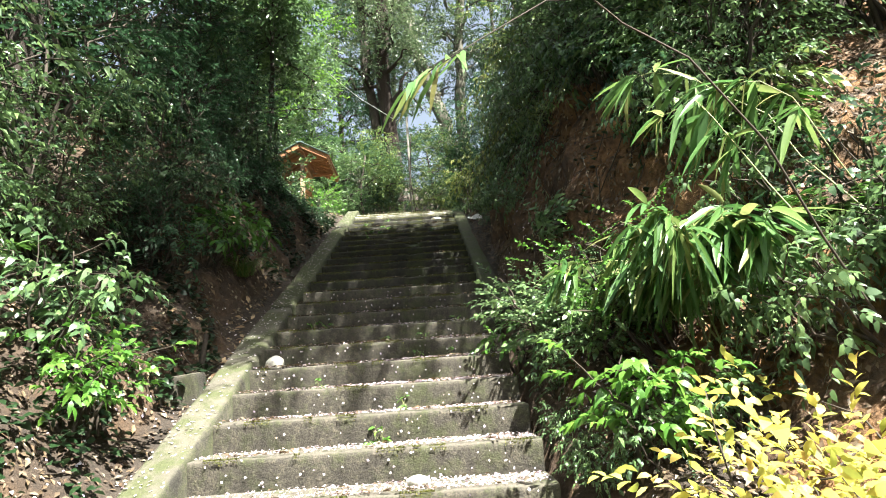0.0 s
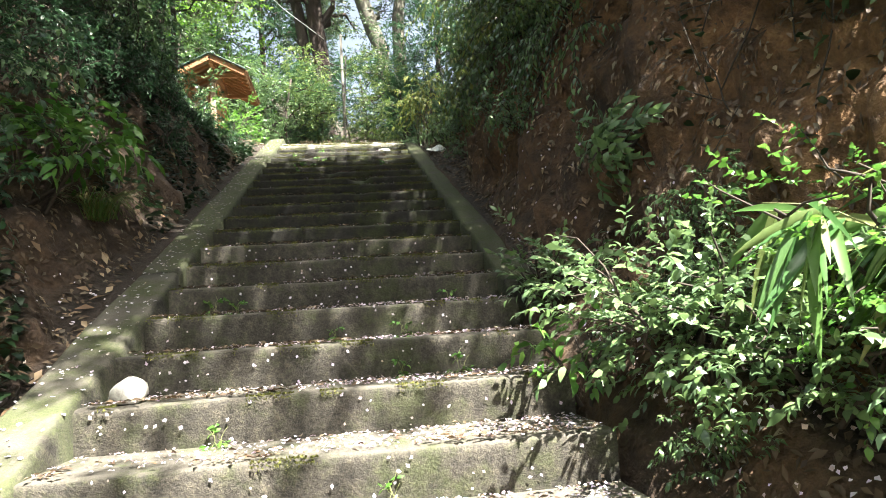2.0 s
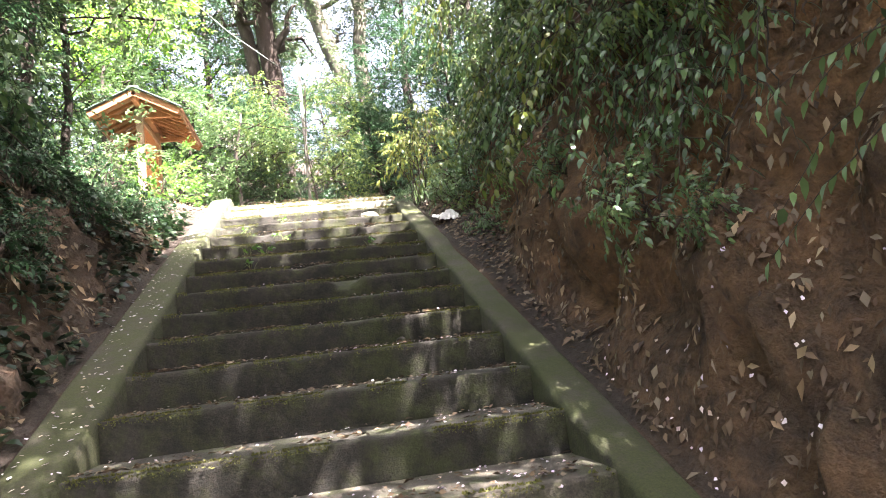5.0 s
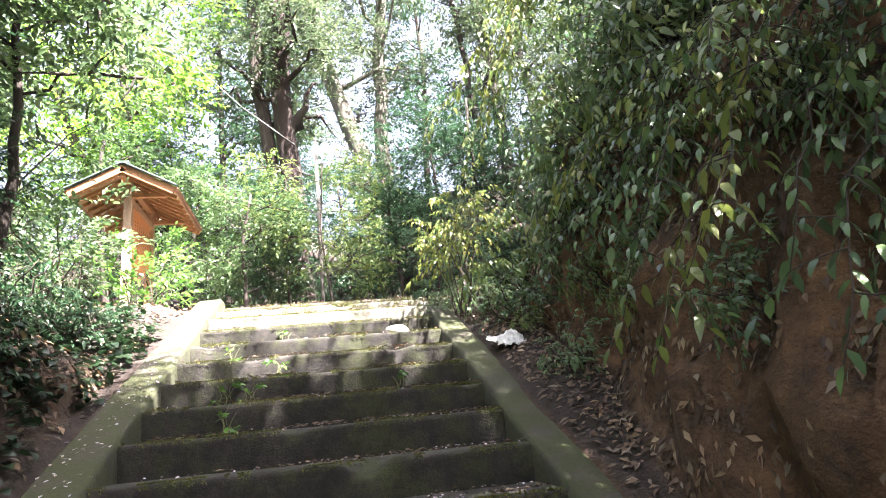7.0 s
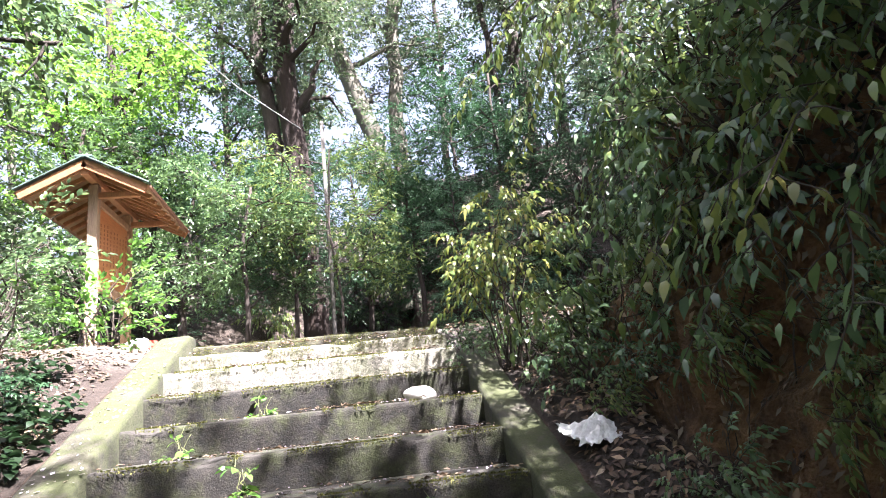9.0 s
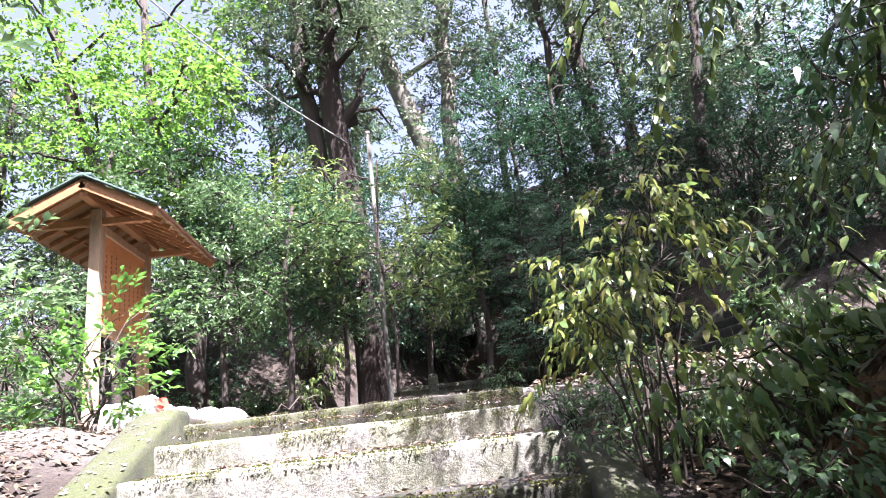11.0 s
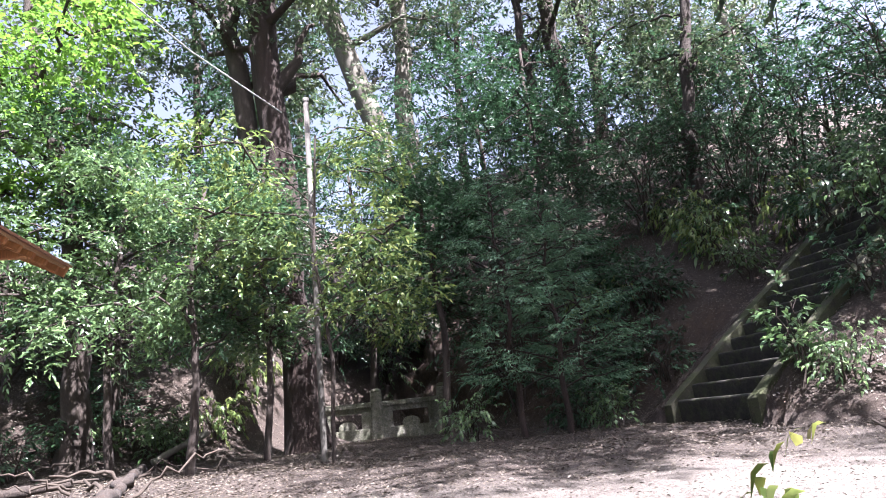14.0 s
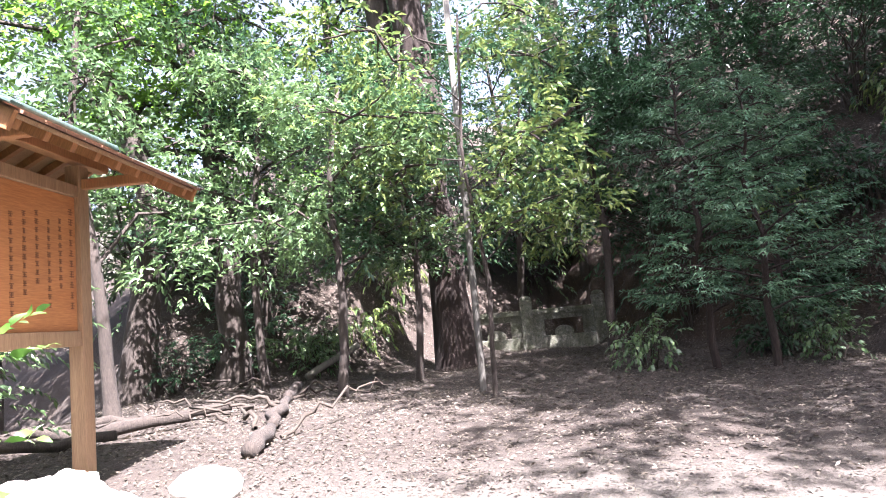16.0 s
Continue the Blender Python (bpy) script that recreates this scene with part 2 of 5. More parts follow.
def soil_mat():
    """Forest floor: brown litter soil, orange clay where the bank is cut steep, trodden earth on the clearing painted
    pale where sun falls.
    """
    m, nt, p, out = nodes_of("forest_soil")
    n1, n2, n3 = noise_tex(nt, 0.9, 7, 0.65), noise_tex(nt, 9, 6, 0.7), noise_tex(nt, 55, 4, 0.7)
    base = ramp(nt, [(0.25, (0.009, 0.006, 0.004)), (0.5, (0.023, 0.015, 0.01)), (0.8, (0.05, 0.034, 0.024))], n2)
    base = mixc(nt, 0.4, base, ramp(nt, [(0.3, (0.014, 0.01, 0.007)), (0.7, (0.085, 0.064, 0.048))], n3))
    clay = ramp(nt, [(0.3, (0.055, 0.028, 0.013)), (0.5, (0.19, 0.1, 0.043)), (0.62, (0.28, 0.15, 0.063)), (0.8, (0.42, 0.245, 0.11))], n2)
    g = nt.nodes.new("ShaderNodeNewGeometry")
    sx = nt.nodes.new("ShaderNodeSeparateXYZ")
    nt.links.new(g.outputs["Normal"], sx.inputs[0])
    steep = ramp(nt, [(0.55, (1, 1, 1)), (0.85, (0, 0, 0))], sx.outputs[2])
    sp0 = nt.nodes.new("ShaderNodeSeparateXYZ")
    nt.links.new(g.outputs["Position"], sp0.inputs[0])
    steep = mathn(nt, "MULTIPLY", steep, ramp(nt, [(0.1, (0.2, 0.2, 0.2)), (0.2, (1, 1, 1))], mathn(nt, "MULTIPLY", sp0.outputs[0], 0.1)))
    steep = mathn(nt, "MULTIPLY", steep, ramp(nt, [(0.75, (1, 1, 1)), (0.95, (0.1, 0.1, 0.1))], mathn(nt, "MULTIPLY", sp0.outputs[1], 0.1)))
    col = mixc(nt, mathn(nt, "MULTIPLY", steep, ramp(nt, [(0.28, (0, 0, 0)), (0.52, (1, 1, 1))], n1)), base, clay)
    sp = nt.nodes.new("ShaderNodeSeparateXYZ")
    nt.links.new(g.outputs["Position"], sp.inputs[0])
    # trodden earth, its pale band cut to the sun patch: sunlight in the colour
    trod_sunlit = mathn(nt, "MULTIPLY", ramp(nt, [(0.79, (0, 0, 0)), (0.87, (1, 1, 1))], mathn(nt, "MULTIPLY", sp.outputs[1], 0.1)),
                 ramp(nt, [(0.104, (1, 1, 1)), (0.119, (0.05, 0.05, 0.05))], mathn(nt, "MULTIPLY", sp.outputs[1], 0.01)))
    trod_sunlit = mathn(nt, "MULTIPLY", trod_sunlit, ramp(nt, [(0.35, (0.3, 0.3, 0.3)), (0.6, (1, 1, 1))], n1))
    pale = ramp(nt, [(0.3, (0.1, 0.088, 0.074)), (0.7, (0.27, 0.245, 0.21))], n3)
    col = mixc(nt, mathn(nt, "MULTIPLY", trod_sunlit, 0.8), col, pale)
    nt.links.new(col, p.inputs["Base Color"])
    p.inputs["Roughness"].default_value = 0.95
    bump(nt, p, mathn(nt, "ADD", mathn(nt, "MULTIPLY", n2, 0.6), mathn(nt, "MULTIPLY", n3, 0.4)), 1.0, 0.06)
    return m


M_SOIL = soil_mat()

# ---- building helpers ----
def mesh_np(name, verts, tris=None, mats=(), smooth=False):
    """A mesh from arrays of vertices and triangles."""
    me = bpy.data.meshes.new(name)
    verts, tris = np.asarray(verts, dtype=np.float32), np.asarray(tris, dtype=np.int32)
    me.vertices.add(len(verts))
    me.vertices.foreach_set("co", verts.ravel())
    me.loops.add(tris.size)
    me.loops.foreach_set("vertex_index", tris.ravel())
    me.polygons.add(len(tris))
    me.polygons.foreach_set("loop_start", np.arange(0, tris.size, tris.shape[1], dtype=np.int32))
    if smooth:
        me.polygons.foreach_set("use_smooth", np.ones(len(tris), dtype=bool))
    for mm in mats:
        me.materials.append(mm)
    me.update(calc_edges=True)
    return me


def thing(name, m, label, category, group="", kind=""):
    ob = new(name)
    ob.empty_display_size = 0.1
    ob.matrix_basis = m
    return tagged(ob, label, category, group, kind)


def part(name, bm, material, parent, label=""):
    """One mesh object under a thing or a part, from a bmesh or a ready mesh."""
    if isinstance(bm, bpy.types.Mesh):
        me = bm
    else:
        me = bpy.data.meshes.new(name)
        bm.to_mesh(me)
        bm.free()
    if material is not None and not me.materials:
        me.materials.append(material)
    ob = new(name, me)
    ob.parent = parent
    return tagged(ob, label)


def unit(v):
    return v / np.maximum(np.linalg.norm(v, axis=-1, keepdims=True), 1e-9)


def leaf_arrays(rng, P, D, L, ratio=0.4, fold=0.25, droop=0.15, lite=False, flat=0.5, up=None):
    """Pointed, folded leaves at P along D: vertices and triangles."""
    n = len(P)
    U = unit((np.array([0, 0, 1.0]) if up is None else up) + rng.normal(0, flat, (n, 3)))
    S = unit(np.cross(D, U))
    N = np.cross(S, D)
    L = np.asarray(L).reshape(-1, 1) * np.ones((n, 1))
    W = L * ratio * rng.uniform(0.8, 1.2, (n, 1))
    tip = P + D * L - np.array([0, 0, 1.0]) * L * droop * rng.uniform(0.2, 1.6, (n, 1))
    left, right = P + D * L * 0.45 - S * W / 2 + N * W * fold, P + D * L * 0.45 + S * W / 2 + N * W * fold
    i = np.arange(n)[:, None]
    if lite:
        V = np.stack([P, right, tip, left], 1).reshape(-1, 3)
        F = np.concatenate([i * 4 + [0, 1, 2], i * 4 + [0, 2, 3]])
    else:
        down = np.array([0, 0, 1.0]) * L * droop
        rows = [P]
        for f, w, s in ((0.3, 0.46, 1), (0.65, 0.42, 1)):
            rows.append(P + D * L * f + S * W * w * s + N * W * fold - down * f * f * 0.8)
        rows.append(tip)
        for f, w in ((0.65, 0.42), (0.3, 0.46)):
            rows.append(P + D * L * f - S * W * w + N * W * fold - down * f * f * 0.8)
        V = np.stack(rows, 1).reshape(-1, 3)
        F = np.concatenate([i * 6 + [0, 1, 5], i * 6 + [1, 2, 4], i * 6 + [1, 4, 5], i * 6 + [2, 3, 4]])
    return V, F


def twig_leaves(rng, P, D, length, per, leaf, ratio, lite=False, droop=0.15, spread=0.9, fold=0.25, flat=0.5):
    """Leaves set alternately along twigs that start at P and run along D."""
    n = len(P)
    side = unit(np.cross(D, np.array([0, 0, 1.0]) + rng.normal(0, 0.3, (n, 3))))
    Ps, Ds = [], []
    for k in range(per):
        f = (k + 0.5) / per
        sgn = 1 if k % 2 else -1
        Ps.append(P + D * (length * f) - np.array([0, 0, 1.0]) * (length * f * f * droop))
        Ds.append(unit(D * (1.0 - 0.4 * spread + 0.5 * f) + side * sgn * spread * (1 - 0.5 * f) + rng.normal(0, 0.28, (n, 3)) - np.array([0, 0, droop])))
    P2, D2 = np.concatenate(Ps), np.concatenate(Ds)
    return leaf_arrays(rng, P2, D2, leaf * rng.uniform(0.65, 1.2, len(P2)), ratio, fold, droop, lite, flat)


def tube(path, radii, sides=6):
    path = np.asarray(path, dtype=float)
    n = len(path)
    tang = unit(np.gradient(path, axis=0))
    a = unit(np.cross(tang, np.array([0.31, 0.95, 0.05])))
    b = np.cross(tang, a)
    ang = np.linspace(0, 2 * np.pi, sides, endpoint=False)
    ring = a[:, None] * np.cos(ang)[None, :, None] + b[:, None] * np.sin(ang)[None, :, None]
    V = (path[:, None] + ring * np.asarray(radii).reshape(-1, 1, 1)).reshape(-1, 3)
    F = []
    for i in range(n - 1):
        for j in range(sides):
            k = (j + 1) % sides
            F += [(i * sides + j, i * sides + k, (i + 1) * sides + k), (i * sides + j, (i + 1) * sides + k, (i + 1) * sides + j)]
    for j in range(1, sides - 1):
        F.append(((n - 1) * sides, (n - 1) * sides + j, (n - 1) * sides + j + 1))
    return V, np.array(F)


def join(pieces):
    V, F, o = [], [], 0
    for v, f in pieces:
        V.append(v)
        F.append(f + o)
        o += len(v)
    return np.concatenate(V), np.concatenate(F)


def bend(rng, a, b, n=6, wob=0.1, sag=0.0):
    a, b = np.asarray(a, float), np.asarray(b, float)
    t = np.linspace(0, 1, n)[:, None]
    w = rng.normal(0, wob, (n, 3)) * np.linalg.norm(b - a) * np.sin(np.pi * t)
    return a + (b - a) * t + w + np.array([0, 0, 1.0]) * sag * np.sin(np.pi * t)


def box_bm(bm, x0, x1, y0, y1, z0, z1, bevel=0.006):
    r = bmesh.ops.create_cube(bm, size=1.0)
    bmesh.ops.scale(bm, vec=(x1 - x0, y1 - y0, z1 - z0), verts=r["verts"])
    bmesh.ops.translate(bm, vec=((x0 + x1) / 2, (y0 + y1) / 2, (z0 + z1) / 2), verts=r["verts"])
    if bevel:
        bmesh.ops.bevel(bm, geom=list({e for v in r["verts"] for e in v.link_edges}), offset=bevel, segments=2, affect="EDGES", profile=0.6)
    return bm


def box(*a, **k):
    return box_bm(bmesh.new(), *a, **k)


def rumple(bm, amp, scale, seed=0.0):
    for v in bm.verts:
        v.co += noise.noise_vector(v.co * scale + Vector((seed, seed * 1.7, -seed))) * amp
    return bm


# ---- the lie of the land ----
R, T, STEPS_LO, STEPS_HI = 0.175, 0.392, -7, 22
XL, XR = -0.86, 1.0
Y_LO, Y_HI = STEPS_LO * T, STEPS_HI * T


def smooth(a, b, x):
    t = np.clip((np.asarray(x, float) - a) / (b - a), 0, 1)
    return t * t * (3 - 2 * t)


def ramp_z(y):
    y = np.asarray(y, float)
    z = np.clip(y, Y_LO, Y_HI) * R / T
    z = z - 0.09 * smooth(7.9, 8.5, y) * (1 - smooth(9.0, 13.0, y))
    return z + np.clip(y - Y_HI, 0, 8) * 0.03 + np.clip(-(y - Y_LO), 0, None) * -0.02


def land(x, y):
    """Height of the ground: the cut with the stairs, its two banks, the clearing above and the hill behind it."""
    x, y = np.asarray(x, float), np.asarray(y, float)
    base = ramp_z(y)
    wob = 0.25 * np.sin(y * 1.3 + 0.7) * 0.5 + 0.12 * np.sin(y * 3.1 + x * 1.7)
    # right bank: steep clay cut close to the steps, gentler towards the bottom
    ar = 1.0 - smooth(6.2, 7.6, y)
    u = x - np.interp(y, [-1.0, 0.9, 2.6, 4.4, 5.6], [1.75, 1.45, 1.3, 1.36, 1.58]) - 0.2 * wob
    right = ar * (np.clip(u, 0, 0.72) * np.interp(y, [-0.6, 1.1], [1.25, 2.75]) + np.clip(u - 0.72, 0, 12) * 0.5)
    foot = 0.10 * smooth(1.15, 1.5, x) * ar + (0.27 * smooth(1.0, 1.45, x) - 0.14) * (1 - smooth(1.4, 2.2, y)) * ar
    # left bank: earth slope that dies out towards the top
    al = 1.0 - smooth(4.6, 7.4, y)
    mound = smooth(1.9, 2.6, y)
    v = -x - 1.32 + 0.12 * mound + 0.2 * wob
    left = al * (np.clip(v, 0, 1.6) * 0.95 + np.clip(v, 0, 0.6) * 0.75 * mound + np.clip(v - 1.6, 0, 10) * 0.45) + 0.08 * smooth(1.15, 1.5, -x) * (y < Y_HI)
    z = base + right + foot + left - 0.14 * smooth(7.3, 7.7, y) * (1 - smooth(8.5, 9.0, y)) * smooth(0.9, 1.0, x) * (1 - smooth(1.2, 1.7, x))
    # the hill behind the clearing
    start = np.interp(x, [-9, -5, -2.0, 1.6, 3.4, 4.4, 6, 9, 14], [17.5, 15.6, 16.9, 20.6, 16.6, 15.2, 13.4, 11.5, 10.0])
    d = y - start
    hill = np.clip(d, 0, 16) * 0.62 * smooth(0, 2.5, d)
    z = z + hill * smooth(8.5, 10.5, y)
    # the slope carries the far steps
    fu = (x - 4.53) * 0.985 + (y - 13.97) * 0.17
    fv = np.abs(-(x - 4.53) * 0.17 + (y - 13.97) * 0.985)
    line = 4.12 + np.clip(fu, 0, 5.0) * 0.712
    beside = line + 0.16 - 0.45 * np.clip(fv - 0.85, 0, 9)
    z = np.where(fu > -0.1, np.where(fv < 0.8, line - 0.12, np.maximum(z, beside)), z)
    # the ground falls away beyond the notice board
    z = z - np.clip(-x - 4.5, 0, 25) * 0.28 * smooth(5.5, 9.0, y)
    z = z + 0.03 * np.sin(x * 2.3 + y * 1.1) * np.sin(y * 1.9 - x) * ((np.abs(x) > 1.2) | (y > Y_HI + 0.6))
    # hollow under the flight of steps
    under = (x > XL - 0.2) & (x < XR + np.where((y < 1.75) | (y > 7.75), 0.02, 0.16)) & (y > Y_LO - 0.2) & (y < Y_HI + 0.12)
    return np.where(under, base - 0.45, z)


def lz(x, y):
    return float(land(x, y))


xs = np.concatenate([-np.geomspace(3000, 9.2, 26), np.arange(-9, -3.2, 0.13), np.arange(-3.2, -1.1, 0.08), np.arange(-1.1, 1.1, 0.13), np.arange(1.1, 3.4, 0.06), np.arange(3.4, 12.01, 0.13), np.geomspace(12.3, 3000, 26)])
ys = np.concatenate([-np.geomspace(3000, 6.2, 26), np.arange(-6, 9.0, 0.08), np.arange(9.0, 26.01, 0.13), np.geomspace(26.3, 3000, 26)])
GX, GY = np.meshgrid(xs, ys, indexing="ij")
GZ = land(GX, GY)
rough_n = np.array([noise.fractal(Vector((a * 1.6, b * 1.6, c * 1.6)), 0.9, 2.1, 4) for a, b, c in zip(GX.ravel(), GY.ravel(), GZ.ravel())]).reshape(GX.shape)
gx_, gy_ = np.gradient(GZ, xs, ys)
steep_n = np.where((GX > -1.25) & (GX < 1.35), 0.0, np.clip(np.hypot(gx_, gy_) - 0.5, 0, 1.5))
inner = (np.abs(GX) < 40) & (np.abs(GY - 8) < 45)
fine_n = np.array([noise.turbulence(Vector((a * 5, b * 5, c * 5)), 3, False) for a, b, c in zip(GX.ravel(), GY.ravel(), GZ.ravel())]).reshape(GX.shape)
GZ2 = GZ + np.where(inner, rough_n * (0.015 + 0.12 * np.clip(steep_n, 0, 1)), 0)
GX2 = GX + np.where(inner, (rough_n * 0.13 + (fine_n - 0.4) * 0.07) * steep_n * np.sign(-GX), 0)
nx, ny = GX.shape
ii, jj = np.meshgrid(np.arange(nx - 1), np.arange(ny - 1), indexing="ij")
q = np.stack([ii * ny + jj, (ii + 1) * ny + jj, (ii + 1) * ny + jj + 1, ii * ny + jj + 1], -1).reshape(-1, 4)
ground = new("ground", mesh_np("ground", np.stack([GX2, GY, GZ2], -1).reshape(-1, 3), q, [M_SOIL], True))
SURFACE = BVHTree.FromPolygons(np.stack([GX2, GY, GZ2], -1).reshape(-1, 3).tolist(), q.tolist())
tagged(ground, "brown forest soil with clay banks and trodden earth clearing", "ground", kind="structure")

# ---- the flight of steps ----
def step_mesh(rng, width, tread, rise, seed, chip=0.0, seg=36):
    """One cast step: rounded, worn nosing and slightly uneven faces; origin at the nosing's left end."""
    prof = [(0.012, -rise - 0.12), (0.006, -rise * 0.55), (0.0, -0.03), (0.005, -0.012), (0.016, -0.003), (0.04, 0.0), (tread * 0.5, 0.003), (tread + 0.05, 0.006)]
    V = []
    for i in range(seg + 1):
        x = width * i / seg
        cut = max(0.0, noise.noise(Vector((x * 3.1, seed * 7.3, 2.0))) - 0.25) * chip
        for j, (py, pz) in enumerate(prof):
            nv = noise.noise_vector(Vector((x * 2.2, py * 6 + seed * 3.7, pz * 6)))
            fz = noise.noise(Vector((x * 9, seed * 5.1, py * 9))) * 0.004
            edge = 1.0 if 1 < j < 6 else 0.0
            V.append((x, py + nv.y * 0.004 + cut * edge * (0.55 if j < 5 else 0.35), pz + nv.z * 0.004 + fz * 0.6 - cut * edge * (0.6 if j > 2 else 0.25)))
    k = len(prof)
    F = [(i * k + j, (i + 1) * k + j, (i + 1) * k + j + 1, i * k + j + 1) for i in range(seg) for j in range(k - 1)]
    return mesh_np("step", V, F, [], False)


stairs = thing("stairs", pose(0, 0, 0), "weathered concrete outdoor staircase with mossy kerbs and fallen petals", "stairs", kind="structure")
rng = np.random.default_rng(3)
for n in range(STEPS_LO, STEPS_HI + 1):
    tread = T if n < STEPS_HI else 0.5
    # step colours carry light: shaded copy in the middle, sunlit near the top
    ob = part("step", step_mesh(rng, XR - XL + 0.02, tread, R, n * 1.37 + 20, 0.26 if n in (12, 13, 15, 18, 20, 21) else (0.11 if n > 8 else 0.025)), M_CONC if n < 8 else (M_CONC_TOP_SUN if n in (20, 21) else (M_CONC_MOSS if n == 22 else M_CONC_UP_SHADE)), stairs)
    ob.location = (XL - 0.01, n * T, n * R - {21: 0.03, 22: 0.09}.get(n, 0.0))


def kerb(x0, x1, y0, y1, above, below, seed, flat_end=0.0):
    """A sloping concrete kerb beside the steps."""
    seg = int((y1 - y0) / 0.12)
    V = []
    for i in range(seg + 1):
        y = y0 + (y1 - y0) * i / seg
        z = min(y * R / T, Y_HI * R / T - 0.02) + above
        for px, pz in ((x0, -below), (x0, -0.03), (x0 + 0.012, -0.006), (x0 + 0.03, 0.0), (x1 - 0.03, 0.0), (x1 - 0.012, -0.006), (x1, -0.03), (x1, -below)):
            nv = noise.noise_vector(Vector((px * 5 + seed, y * 2.5, pz * 4)))
            nf = noise.noise(Vector((px * 11, y * 11, seed)))
            V.append((px + nv.x * 0.010, y, z + pz + (nv.z * 0.012 + nf * 0.006 if pz > -0.1 else 0)))
    k = 8
    F = [(i * k + j, (i + 1) * k + j, (i + 1) * k + j + 1, i * k + j + 1) for i in range(seg) for j in range(k - 1)]
    F += [(0, 1, 2, 3), (0, 3, 4, 7), (4, 5, 6, 7)]
    e = seg * k
    F += [(e + 3, e + 2, e + 1, e), (e + 7, e + 4, e + 3, e), (e + 7, e + 6, e + 5, e + 4)]
    return mesh_np("kerb", V, [f[::-1] for f in F], [], False)


part("kerb", kerb(XL - 0.24, XL, Y_LO - 0.1, 2.2, 0.012, 0.7, 1.0), M_CONC_MOSS, stairs, "sloping concrete kerb with lichen and patches of moss")
part("kerb", kerb(XL - 0.24, XL, 2.204, Y_HI + 0.1, 0.012, 0.7, 1.0), M_CONC_GREEN, stairs, "sloping concrete kerb overgrown with dark moss")
part("kerb", kerb(XR, XR + 0.2, 1.75, Y_HI - 0.9, 0.012, 0.6, 5.0), M_CONC_GREEN, stairs, "mossy sloping concrete kerb half buried in soil")

# ---- plants ----
def shrub(seed, m, label, leaf_m, height=1.0, radius=0.6, stems=7, twigs=160, per=8, leaf=0.075, ratio=0.42, twig=0.22, droop=0.25, name="shrub", category="shrub", group="", stem_m=None, r0=0.012, lite=False, low=0.25):
    """A broad-leaved bush: thin stems from the base, leafy twigs towards an uneven outline."""
    rng = np.random.default_rng(seed)
    t = thing(name, m, label, category, group)
    tubes, P, D = [], [], []
    lobes = rng.normal(0, 0.25, 6)
    ends = []
    for s in range(stems):
        a = 2 * np.pi * (s + rng.uniform(0, 0.8)) / stems
        rr = radius * rng.uniform(0.35, 0.95) * (1 + lobes[s % 6])
        end = np.array([math.cos(a) * rr, math.sin(a) * rr, height * rng.uniform(0.6, 1.0)])
        path = bend(rng, (rng.normal(0, 0.05), rng.normal(0, 0.05), -0.06), end, 7, 0.05, 0.1 * height)
        tubes.append(tube(path, np.linspace(r0, r0 * 0.3, 7), 5))
        ends.append(path)
    per_stem = max(1, twigs // stems)
    for path in ends:
        for k in range(per_stem):
            f = rng.uniform(low, 1.0)
            i = min(5, int(f * 6))
            p = path[i] + (path[i + 1] - path[i]) * (f * 6 - i)
            out = unit(np.array([p[0], p[1], 0.0]) + rng.normal(0, 0.4, 3) * np.array([1, 1, 0.5]))
            d = unit(out + np.array([0, 0, rng.uniform(-0.2, 0.8)]))
            reach = rng.uniform(0.1, 1.0) * radius * 0.75
            q0 = p + d * reach
            if k % 6 == 0:
                tubes.append(tube(bend(rng, p, q0 + d * twig * 0.7, 4, 0.06), np.linspace(r0 * 0.4, r0 * 0.15, 4), 4))
            P.append(q0)
            D.append(d)
    V, F = join(tubes)
    part("branchwork", mesh_np("branchwork", V, F, [], True), stem_m or M_TWIG, t)
    V, F = twig_leaves(rng, np.array(P), np.array(D), twig, per, leaf, ratio, lite, droop)
    part("foliage", mesh_np("foliage", V, F), leaf_m, t)
    return t


